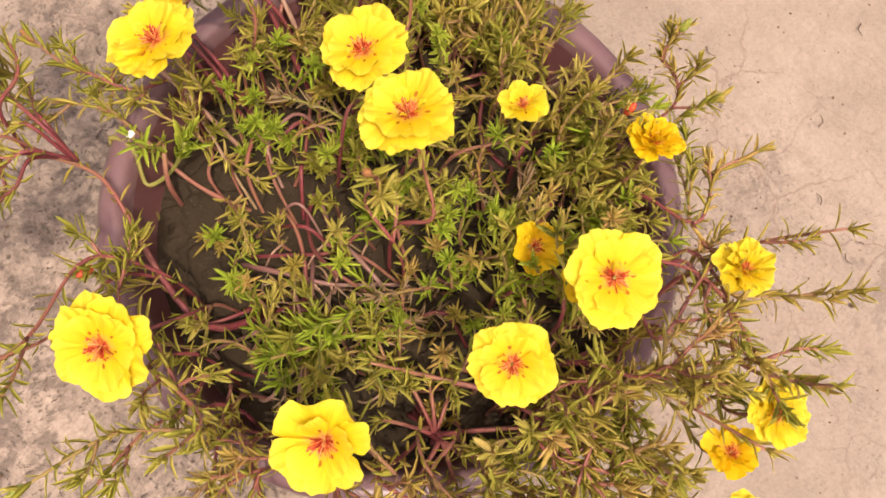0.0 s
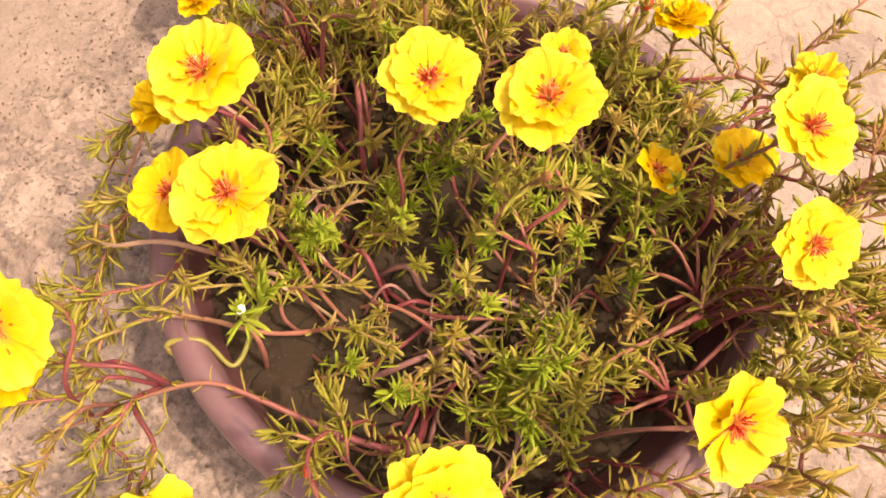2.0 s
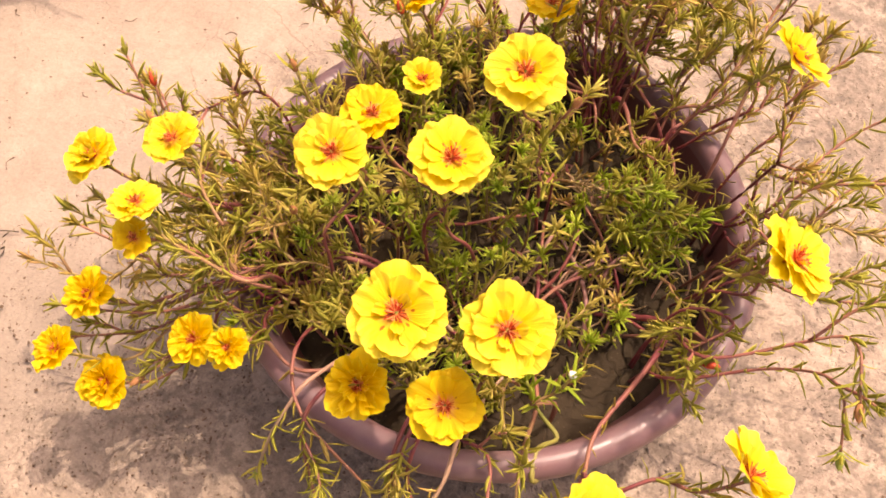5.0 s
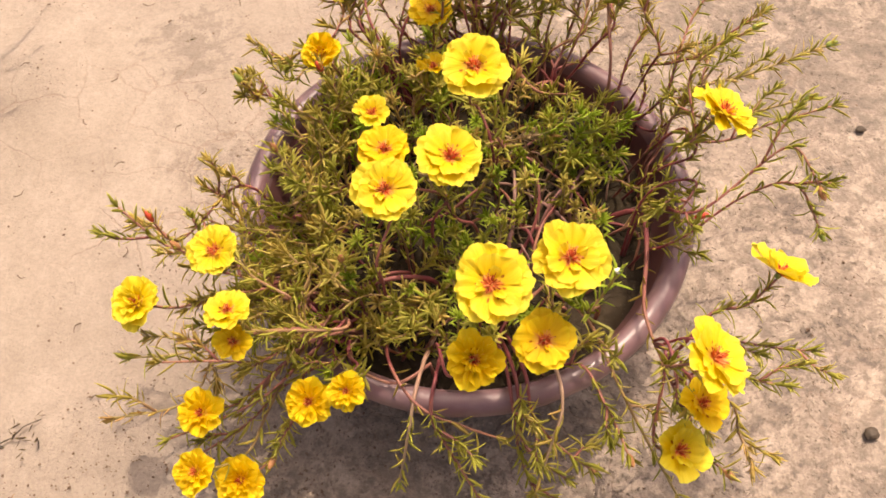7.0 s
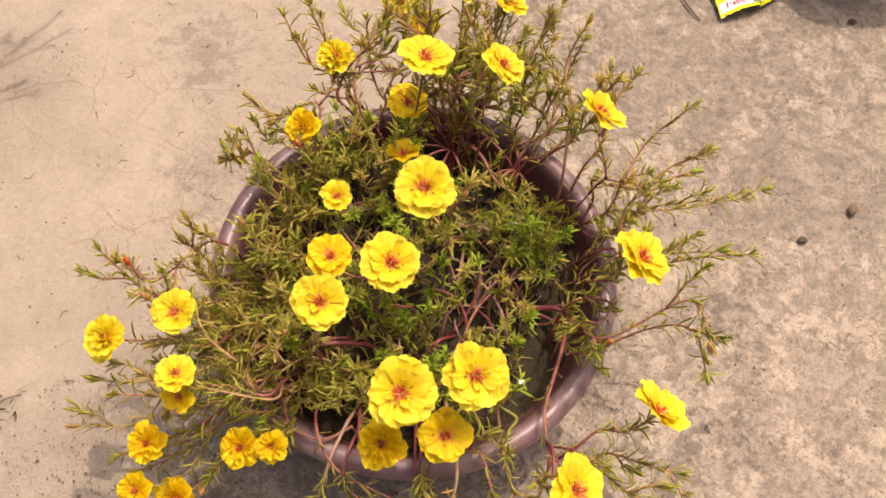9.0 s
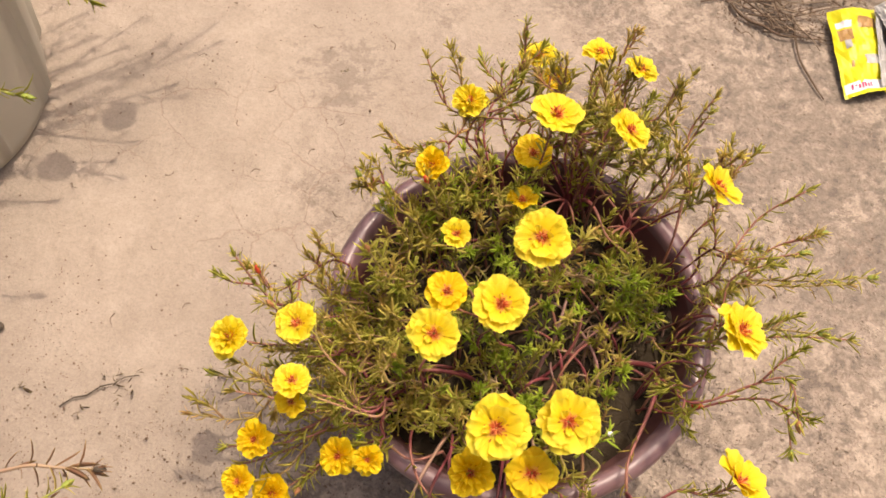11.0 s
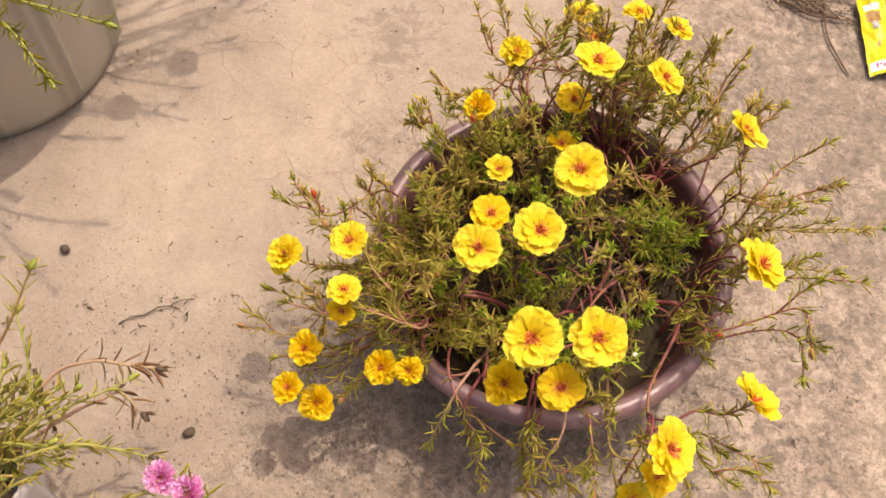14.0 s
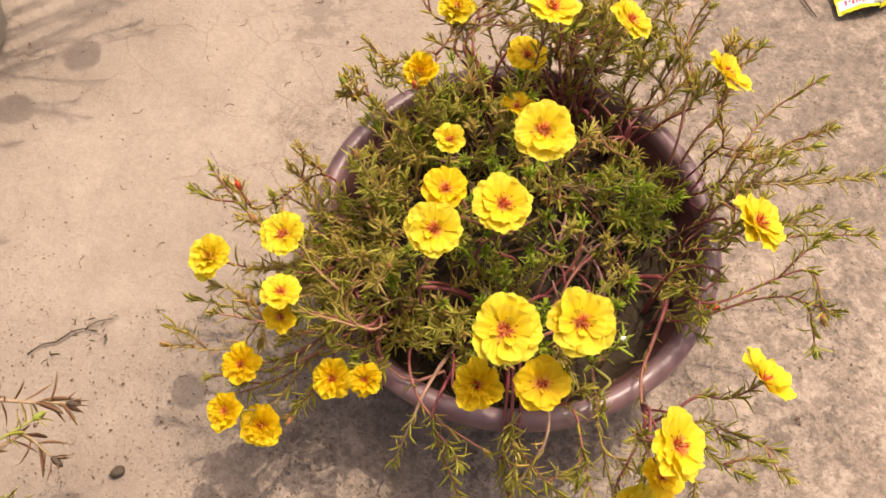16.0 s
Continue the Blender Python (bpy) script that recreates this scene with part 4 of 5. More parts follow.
for pts, mat, r0 in (
        (((-0.009, -0.075), (0.006, -0.092), (0.030, -0.090), (0.040, -0.080), (0.042, -0.061)), STEM_RUNNER, 0.0018), (((-0.005, -0.073), (0.007, -0.085), (0.025, -0.086), (0.039, -0.083), (0.049, -0.062), (0.052, -0.029)), STEM_RED, 0.0018),
        (((0.025, -0.146), (0.025, -0.121), (0.037, -0.100), (0.058, -0.080), (0.064, -0.054)), STEM_RED, 0.002), (((0.060, -0.146), (0.058, -0.127), (0.064, -0.090), (0.065, -0.055)), STEM_DRY, 0.0017),
        (((0.040, -0.099), (0.057, -0.095), (0.067, -0.082), (0.067, -0.067)), STEM_RED, 0.0014), (((0.063, -0.056), (0.046, -0.042), (0.043, -0.017)), STEM_RUNNER, 0.0014), (((-0.004, -0.098), (0.002, -0.078), (-0.003, -0.061), (0.002, -0.038)), STEM_DRY, 0.0014),
        (((0.115, -0.006), (0.096, 0.006), (0.081, 0.024), (0.058, 0.044), (0.043, 0.051), (0.019, 0.063)), STEM_RED, 0.0016), (((0.062, 0.063), (0.048, 0.057), (0.030, 0.059)), STEM_RED, 0.0012),
        (((-0.051, 0.077), (-0.086, 0.058), (-0.113, 0.055), (-0.135, 0.066)), STEM_RUNNER, 0.0016)):
    path = [Vector((x, y, SOIL_Z + (0.026 if 0 < i < len(pts) - 1 else -0.014))) for i, (x, y) in enumerate(pts)]
    top = root("creeping_runner", path[0], "thick looping wine-red stem over the soil", "plant stem", "creeping stems")
    add_stem(top, bezier(path, 26), r0 * 0.8, r0 * 0.6, mat)
# a mat of thin dry tan stems over the bare soil
for i in range(26):
    p = Vector((0.072 + rng.gauss(0, 0.02), 0.012 + rng.gauss(0, 0.024), SOIL_Z - 0.003))
    h = rng.uniform(0, 6.28)
    d = Vector((math.cos(h), math.sin(h), 0)) * rng.uniform(0.012, 0.03)
    side = Vector((-d.y, d.x, 0)) * rng.uniform(-0.5, 0.5)
    top = root("dry_stem", p, "thin dry tan stem lying on the soil", "plant stem", "dry stems")
    path = bezier([p, p + d * 0.6 + side + Vector((0, 0, rng.uniform(0.008, 0.02))), p + d * 1.4 + side * 1.6 + Vector((0, 0, rng.uniform(0.004, 0.018))), p + d * 2], 14)
    add_stem(top, path, 0.0009, 0.0006, STEM_DRY)
    if i % 2:
        add_leaves(top, path, 0.3, 9, 0.009, 3, LEAF_DRY)
curl = [(0.112, -0.150, 0.125), (0.105, -0.133, 0.132), (0.111, -0.115, 0.118), (0.093, -0.109, 0.128), (0.080, -0.106, 0.155)]
top = root("creeping_runner", (0.118, -0.10, SOIL_Z - 0.006), "pale green looping stem with a leaf tuft", "plant stem", "creeping stems")
cp = bezier([(0.118, -0.10, SOIL_Z - 0.006)] + curl, 30)
add_stem(top, cp, 0.0019, 0.0014, STEM_GREEN)
add_leaves(top, cp, 0.86, 14, 0.018, 12, LEAF_FRESH, True)

# the low bushy shoots that fill the pot
GAPS = ((-0.065, -0.112, 0.026), (-0.035, -0.125, 0.022), (0.066, -0.025, 0.028), (0.103, 0.022, 0.024), (0.078, -0.062, 0.02), (0.052, 0.02, 0.02), (0.035, 0.042, 0.02), (-0.14, 0.012, 0.034), (0.135, 0.07, 0.022), (-0.14, -0.03, 0.018), (0.125, -0.09, 0.02), (0.033, 0.080, 0.014), (0.06, -0.083, 0.022), (0.10, -0.06, 0.025), (0.118, 0.105, 0.03), (0.0, 0.14, 0.02))
count = 0
for i in range(900):
    a, r = rng.uniform(0, 6.28), 0.150 * math.sqrt(rng.random())
    x, y = r * math.cos(a), r * math.sin(a)
    if any(math.hypot(x - gx, y - gy) < gr for gx, gy, gr in GAPS) and rng.random() < 0.62:
        continue
    low = x > 0.05 and rng.random() < 0.6
    if r > 0.13 and rng.random() < 0.5:
        continue
    tall = rng.uniform(0.025, 0.075) + (0.035 * max(0.0, min(1.0, -x / 0.06)) * rng.random())
    if low:
        tall *= 0.55
    lying = rng.random() < (0.3 if x < 0.03 else 0.15)
    lean = rng.uniform(0.03, 0.075) if lying else rng.uniform(0, 0.03)
    if lying:
        tall = rng.uniform(0.02, 0.06)
    h = rng.uniform(0, 6.28)
    tip = Vector((x + lean * math.cos(h), y + lean * math.sin(h), SOIL_Z + tall))
    if math.hypot(tip.x, tip.y) > 0.152:
        continue
    b = Vector((x, y, SOIL_Z - 0.006))
    path = bezier([b, b.lerp(tip, 0.5) + Vector((rng.uniform(-1, 1), rng.uniform(-1, 1), 1.2 if lying else 0)) * 0.010, tip], 10)
    t = root("leafy_tuft", b, "short upright moss rose shoot with needle leaves", "plant stem", "short shoots in the pot")
    add_stem(t, path, 0.0013, 0.0008, STEM if rng.random() < 0.8 else STEM_GREEN)
    add_leaves(t, path, 0.2 if lying else 0.3, (26 if lying else 12) + rng.randrange(10), 0.0120 if lying else 0.0102, 12 if lying else 28, LEAF_DRY if lying and rng.random() < 0.16 else LEAF_FRESH if rng.random() < (0.3 if lying else 0.5) else LEAF if rng.random() < 0.6 else LEAF_OLIVE, flat=not lying)
    count += 1
    if count >= 165:
        break
# a bright green bush that leans towards the bare inner wall
for i in range(9):
    h = radians(rng.uniform(-25, 75))
    b = Vector((0.072 + rng.gauss(0, 0.012), 0.046 + rng.gauss(0, 0.012), SOIL_Z - 0.006))
    tip = b + Vector((math.cos(h) * rng.uniform(0.03, 0.066), math.sin(h) * rng.uniform(0.02, 0.05), rng.uniform(0.055, 0.095)))
    if math.hypot(tip.x, tip.y) > 0.126:
        tip.x, tip.y = (0.126 * q / math.hypot(tip.x, tip.y) for q in (tip.x, tip.y))
    leafy_stem(tip, (math.cos(h), math.sin(h), 0.7), base=b, leaf=LEAF_FRESH if i % 2 else LEAF, leaves=24, first=0.3, tuft=14, twigs=2, length=0.012, single=False, r0=0.0012, stem=STEM_GREEN if i % 3 else STEM,
               group="bush shoots", label="fresh green moss rose shoot leaning towards the pot wall")
# upright olive shoots along the inner wall
for a in (138, 146, 153, 159, 166, 184, 190, 195, 201, 207):
    h = radians(a + rng.uniform(-3, 3))
    r0 = rng.uniform(0.118, 0.134)
    r1 = r0 + rng.uniform(-0.006, 0.018)
    leafy_stem((r1 * math.cos(h), r1 * math.sin(h), rng.uniform(0.165, 0.205)), (math.cos(h) * 0.3, math.sin(h) * 0.3, 1), base=(r0 * math.cos(h), r0 * math.sin(h), SOIL_Z - 0.006), leaf=LEAF_OLIVE if a % 2 else LEAF, leaves=34, first=0.2,
               tuft=12, twigs=2, length=0.012, single=False, r0=0.0012, group="wall shoots", label="upright olive moss rose shoot by the inner wall")
# pale shoots at the near side, over the bare soil
for x, y, dx, dy in ((-0.055, -0.108, -0.02, -0.02), (-0.040, -0.118, 0.0, -0.02), (-0.025, -0.112, -0.02, 0.01), (-0.060, -0.090, 0.02, -0.015), (-0.015, -0.128, -0.025, 0.0), (-0.038, -0.096, 0.018, -0.02), (-0.072, -0.106, 0.01, -0.02)):
    leafy_stem((x + dx, y + dy, rng.uniform(0.135, 0.168)), (dx * 20, dy * 20, 0.8), base=(x, y, SOIL_Z - 0.006), leaf=LEAF if rng.random() < 0.7 else LEAF_OLIVE, leaves=30, first=0.2, tuft=12, twigs=2, length=0.0125, single=False, r0=0.0012,
               stem=STEM, group="near shoots", label="pale olive moss rose shoot at the near side of the pot")
# shoots that half hide a low golden flower
for x, y, z in ((-0.040, 0.074, 0.196), (-0.022, 0.070, 0.190), (-0.008, 0.078, 0.196), (-0.035, 0.092, 0.206), (-0.015, 0.097, 0.200), (-0.048, 0.088, 0.190)):
    leafy_stem((x, y, z), (rng.uniform(-0.4, 0.4), -0.3, 1), base=(x * 0.8, y + rng.uniform(-0.02, 0.02), SOIL_Z - 0.006), leaf=LEAF if rng.random() < 0.5 else LEAF_FRESH, leaves=26, first=0.35, tuft=12, length=0.013, single=False, r0=0.0012,
               group="back shoots", label="leafy moss rose shoot standing among the flowers")
# bushy shoots at the far side that rise between the flowers
for i in range(17):
    a = radians(rng.uniform(62, 108))
    r1 = rng.uniform(0.17, 0.27)
    tip = (r1 * math.cos(a), r1 * math.sin(a), rng.uniform(0.165, 0.245))
    leafy_stem(tip, (math.cos(a), math.sin(a), rng.uniform(0.3, 1.2)), leaf=LEAF_OLIVE if rng.random() < 0.35 else LEAF, leaves=46, first=0.15, twigs=3, length=0.0125, single=False, r0=0.0012,
               stem=STEM_RED if rng.random() < 0.4 else STEM, group="back shoots", label="upright reddish moss rose stem leaning outward")
for i in range(13):
    a = radians(rng.uniform(192, 232))
    r1 = rng.uniform(0.16, 0.225)
    tip = (r1 * math.cos(a), r1 * math.sin(a), rng.uniform(0.15, 0.195) - (0.05 if a > 4.1 else 0.0) * rng.random())
    leafy_stem(tip, (math.cos(a), math.sin(a), rng.uniform(-0.2, 0.8)), leaf=LEAF_OLIVE if rng.random() < 0.6 else LEAF, leaves=28, first=0.2, twigs=3, length=0.012, single=False, r0=0.0014, group="side shoots")

# ---- second pot, grey ----
def build_grey_pot(cx, cy):
    pot = root("planter", (cx, cy, 0), "pale grey plastic planter with paired vertical ribs", "pot")

    def ridges(a, j, z):
        if not 2 <= j <= 5:
            return 0.0
        k = (a * 10 / (2 * math.pi)) % 1.0
        return 0.008 * max(math.exp(-((k - 0.42) / 0.028) ** 2), math.exp(-((k - 0.58) / 0.028) ** 2))
    wall = [(0.15, 0.0), (0.158, 0.003), (0.162, 0.02), (0.17, 0.09), (0.178, 0.17), (0.184, 0.235)]
    lip = [(0.184, 0.235), (0.194, 0.237), (0.196, 0.25), (0.19, 0.256), (0.182, 0.25), (0.178, 0.22), (0.002, 0.215)]
    v, f = lathe(wall, 240, 0.0, ridges)
    mesh_object("body", v, f, GREY_POT, pot)
    v, f = lathe(lip, 120)
    mesh_object("rim", v, f, GREY_POT, pot)
    v, f = lathe([(0.0, 0.232), (0.06, 0.23), (0.12, 0.228), (0.178, 0.222)], 60)
    v = [(x, y, z + 0.006 * noise.noise((x * 30, y * 30, 0))) for x, y, z in v]
    s = mesh_object("soil", v, f, SOIL)
    s.location = (cx, cy, 0)
    tagged(s, "dark soil in the grey planter", "soil", kind="stuff")


GX, GY = -0.79, 0.10
build_grey_pot(GX, GY)


def free_stem(base, via, tip, stem, leaf, leaves, length, first, label, bud="", r0=0.0018, category="plant stem", group="", single=True):
    path = bezier([base, *via, tip], 26)
    top = root("leafy_sprig", base, label, category, group)
    add_stem(top, path, r0, 0.001, stem)
    add_leaves(top, path, first, leaves, length, 6, leaf, single)
    if bud:
        d, s, u = frame_of(path[-1] - path[-2])
        ob = mesh_object("bud", None, None, None, top, mesh=BUDS[bud])
        ob.matrix_local = Matrix.Translation(path[-1] + d * 0.004 - Vector(base)) @ Matrix((s, d.cross(s), d)).transposed().to_4x4() @ Matrix.Scale(0.8, 4)
        ob["label"] = bud + " flower bud"
    return top


LIME = "yellow-green moss rose stem leaning out of the grey planter"
gb = Vector((-0.69, 0.03, 0.225))
free_stem(gb, [(-0.62, -0.01, 0.285), (-0.545, -0.01, 0.297)], (-0.473, 0.005, 0.280), STEM_GREEN, LEAF_PLANTER, 80, 0.015, 0.1, LIME, "green", group="planter stems")
free_stem(gb + Vector((0.01, -0.01, 0)), [(-0.60, -0.03, 0.30), (-0.535, -0.05, 0.31)], (-0.476, -0.084, 0.300), STEM_GREEN, LEAF_PLANTER, 80, 0.015, 0.1, LIME, "green", group="planter stems")
free_stem(gb + Vector((-0.01, -0.02, 0)), [(-0.62, -0.05, 0.29)], (-0.56, -0.10, 0.285), STEM_GREEN, LEAF_PLANTER, 70, 0.015, 0.1, LIME, "green", group="planter stems")
for tip in ((-0.575, -0.035, 0.285), (-0.585, 0.005, 0.295), (-0.560, -0.075, 0.280), (-0.600, -0.06, 0.29)):
    free_stem(gb, [(-0.635, (tip[1] + 0.02) * 0.5, 0.29)], tip, STEM_GREEN, LEAF_PLANTER, 50, 0.014, 0.2, LIME, group="planter stems")
# more of the same plant, taller, whose shadow falls on the paving
for i in range(15):
    a = radians(rng.uniform(-60, 60))
    r1 = rng.uniform(0.2, 0.33)
    tip = (GX + r1 * math.cos(a), GY + 0.10 + r1 * math.sin(a) * 0.9, rng.uniform(0.25, 0.36))
    if tip[1] < 0.10:
        tip = (min(tip[0], -0.64), tip[1], tip[2])
    free_stem((GX + 0.1 * math.cos(a), GY + 0.04 + 0.1 * math.sin(a), 0.225), [(GX + 0.17 * math.cos(a), GY + 0.05 + 0.17 * math.sin(a), 0.30)], tip, STEM_GREEN, LEAF_PLANTER, 34, 0.019, 0.3, LIME,
              "green" if i % 3 == 0 else "", group="planter stems", single=False)
for i in range(16):
    tip = (rng.uniform(-0.60, -0.42), rng.uniform(0.15, 0.42), rng.uniform(0.22, 0.32))
    b = (GX + rng.uniform(0.06, 0.13), GY + rng.uniform(-0.02, 0.1), 0.225)
    free_stem(b, [((b[0] + tip[0]) / 2 + rng.uniform(-0.02, 0.02), (b[1] + tip[1]) / 2 + rng.uniform(-0.02, 0.02), 0.31)], tip, STEM_GREEN, LEAF_PLANTER, 34, 0.019, 0.25, LIME, group="planter stems", single=False)
for at in ((-0.488, 0.262, 0.30), (-0.527, 0.170, 0.30)):
    top = root("moss_rose", (GX + 0.1, GY + 0.03, 0.225), "moss rose stem with a yellow flower in the planter", "flower", "moss rose flowers in the planter")
    path = bezier([(GX + 0.1, GY + 0.03, 0.225), (GX + 0.17, (GY + at[1]) / 2, 0.30), Vector(at) - Vector((0, 0, 0.004))], 16)
    add_stem(top, path, 0.0018, 0.0012, STEM_GREEN)
    add_leaves(top, path, 0.3, 20, 0.018, 6, LEAF_PLANTER, True)
    add_flower(top, at, (0.2, 0.1, 1), 0.045, PETAL, BIG)

# ---- third plant, in a milky plastic grow bag ----
BX, BY = -0.455, -0.458


def build_bag():
    bag = root("grow_bag", (BX, BY, 0), "crumpled milky plastic grow bag holding a plant", "grow bag")

    def folds(a, j, z):
        return (0.006 * math.sin(7 * a + 9 * z) + 0.012 * noise.noise((3 * math.cos(a), 3 * math.sin(a), z * 28))) * min(1, j / 3) + 0.003 * math.sin(17 * a + 30 * z)
    prof = [(0.07, 0.0), (0.08, 0.003), (0.085, 0.03), (0.088, 0.07), (0.09, 0.11), (0.092, 0.135), (0.089, 0.137), (0.086, 0.11), (0.002, 0.108)]
    v, f = lathe(prof, 160, 0.02, folds)
    v = [(x, y, z + (0.012 * noise.noise((x * 45, y * 45, 1.0)) if z > 0.1 else 0)) for x, y, z in v]
    mesh_object("body", v, f, WHITE_BAG, bag)
    v, f = lathe([(0.0, 0.122), (0.04, 0.12), (0.078, 0.117)], 40)
    s = mesh_object("soil", v, f, SOIL)
    s.location = (BX, BY, 0)
    tagged(s, "dark soil in the grow bag", "soil", kind="stuff")


build_bag()
OLIVE = "pale yellow-green moss rose stem in the grow bag"
RUST = "rusty dry moss rose stem with sparse leaves"
bb = Vector((-0.425, -0.405, 0.117))
BAG_STEMS = [
    ([(-0.425, -0.34, 0.20), (-0.41, -0.29, 0.25)], (-0.400, -0.251, 0.282), STEM, LEAF_LIME, 14, "green", 0.35),
    ([(-0.404, -0.345, 0.150), (-0.418, -0.306, 0.170)], (-0.446, -0.270, 0.185), STEM_GREEN, LEAF_LIME, 16, "", 0.2),
    ([(-0.404, -0.315, 0.150), (-0.369, -0.283, 0.165), (-0.337, -0.272, 0.160)], (-0.313, -0.263, 0.150), STEM_DRY, LEAF_RUST, 17, "dark brown", 0.42),
    ([(-0.382, -0.359, 0.175), (-0.350, -0.322, 0.180), (-0.332, -0.305, 0.182)], (-0.318, -0.288, 0.182), STEM_GREEN, LEAF_LIME, 16, "green", 0.3),
    ([(-0.375, -0.385, 0.175), (-0.335, -0.360, 0.185), (-0.297, -0.349, 0.182)], (-0.269, -0.344, 0.175), STEM_GREEN, LEAF_LIME, 22, "dark brown", 0.3),
    ([(-0.370, -0.345, 0.160), (-0.333, -0.310, 0.175), (-0.322, -0.300, 0.172)], (-0.301, -0.308, 0.160), STEM_DRY, LEAF_RUST, 9, "dark brown", 0.4),
    ([(-0.395, -0.365, 0.160)], (-0.350, -0.318, 0.200), STEM_GREEN, LEAF_LIME, 22, "green", 0.3),
    ([(-0.40, -0.38, 0.16), (-0.37, -0.37, 0.17)], (-0.335, -0.352, 0.15), STEM_GREEN, LEAF_LIME, 24, "green", 0.3),
    ([(-0.42, -0.38, 0.16)], (-0.434, -0.318, 0.175), STEM_GREEN, LEAF_LIME, 26, "green", 0.2),
    ([(-0.40, -0.38, 0.17)], (-0.347, -0.369, 0.185), STEM_GREEN, LEAF_LIME, 18, "", 0.2),
]
for via, tip, st, lf, n, bud, first in BAG_STEMS:
    b = bb + Vector((rng.uniform(-0.02, 0.02), rng.uniform(-0.02, 0.02), 0))
    free_stem(b, via, tip, st, lf, n, 0.021 if lf is LEAF_RUST else 0.017, first, RUST if lf is LEAF_RUST else OLIVE, bud, r0=0.0022, group="grow bag stems")
for i in range(22):
    tip = (rng.uniform(-0.46, -0.345), rng.uniform(-0.41, -0.315), rng.uniform(0.13, 0.19))
    b = bb + Vector((rng.uniform(-0.04, 0.03), rng.uniform(-0.04, 0.02), 0))
    free_stem(b, [b.lerp(Vector(tip), 0.5) + Vector((rng.uniform(-0.01, 0.01), rng.uniform(-0.01, 0.01), 0.02))], tip, STEM_GREEN, LEAF_LIME, 12, 0.019, 0.2, OLIVE, "green" if i % 3 == 0 else "", group="grow bag stems", single=False)
for at, size in (((-0.241, -0.359, 0.20), 0.033), ((-0.214, -0.362, 0.197), 0.034)):
    b = bb + Vector((0.03, -0.02, 0))
    top = root("moss_rose", b, "moss rose stem with a frilly pink double flower", "flower", "pink flowers")
    path = bezier([b, (-0.34, -0.43, 0.17), Vector(at) - Vector((0, 0, 0.03)), Vector(at) - Vector((0, 0, 0.003))], 20)
    add_stem(top, path, 0.0018, 0.0012, STEM_GREEN)
    add_leaves(top, path, 0.3, 22, 0.018, 6, LEAF_LIME, True)
    add_flower(top, at, (0, -0.2, 1), size, PETAL_PINK, (("strap", 14, 5, 0.95), ("strap", 14, 25, 0.85), ("strap", 12, 45, 0.7), ("strap", 9, 65, 0.55)))
b = bb + Vector((-0.05, 0.0, 0))
top = root("moss_rose", b, "moss rose stem with a dark wine-red flower", "flower")
at = Vector((-0.462, -0.247, 0.26))
path = bezier([b, (-0.47, -0.36, 0.2), at - Vector((0, 0, 0.02)), at - Vector((0, 0, 0.003))], 20)
add_stem(top, path, 0.0018, 0.0012, STEM)
add_leaves(top, path, 0.3, 20, 0.018, 6, LEAF_LIME, True)
add_flower(top, at, (-0.2, -0.1, 1), 0.032, PETAL_WINE, SINGLE)

stake = root("plant_stake", (-0.386, -0.346, 0.118), "weathered grey wooden plant stake in the grow bag", "stake")
v, f, al = tube([q - stake.location for q in bezier([(-0.386, -0.346, 0.118), (-0.399, -0.328, 0.142), (-0.413, -0.307, 0.165)], 8)], 0.0019, 0.0022, 7, 0.1)
mesh_object("stick", [tuple(q) for q in v], f, TWIG, stake, along=al)

# ---- far corner: black pot, torn packet, dry twigs ----
def build_black_pot(cx, cy):
    pot = root("nursery_pot", (cx, cy, 0), "black plastic nursery pot with a faded pink patch", "pot")
    prof = [(0.002, 0.003), (0.08, 0.0), (0.089, 0.004), (0.096, 0.06), (0.102, 0.115), (0.109, 0.117), (0.111, 0.127), (0.106, 0.132), (0.099, 0.126), (0.093, 0.10), (0.002, 0.098)]
    v, f = lathe(prof, 80, 0.008)
    mesh_object("body", v, f, BLACK_POT, pot)
    verts, faces = [], []
    for i in range(7):
        for j in range(6):
            a = radians(-122 + 8 * i)
            z = 0.05 + 0.0125 * j + 0.006 * math.sin(2.1 * i + j) * (1 - j / 6)
            r = 0.0945 + (z - 0.05) * 0.112 + 0.002
            verts.append((r * math.cos(a), r * math.sin(a), z))
    faces = [(i * 6 + j, i * 6 + 6 + j, i * 6 + 7 + j, i * 6 + 1 + j) for i in range(6) for j in range(5)]
    mesh_object("patch", verts, faces, PINK_LABEL, pot)["label"] = "faded pink patch"
    v, f = lathe([(0.0, 0.107), (0.06, 0.106), (0.095, 0.104)], 40)
    s = mesh_object("soil", v, f, SOIL)
    s.location = (cx, cy, 0)
    tagged(s, "dark soil in the black nursery pot", "soil", kind="stuff")


build_black_pot(0.472, 0.622)


def crumple(a, b, seed):
    return 0.0045 * noise.noise((a * 3.1, b * 5.3, seed)) + 0.002 * noise.noise((a * 9, b * 14, seed + 3))


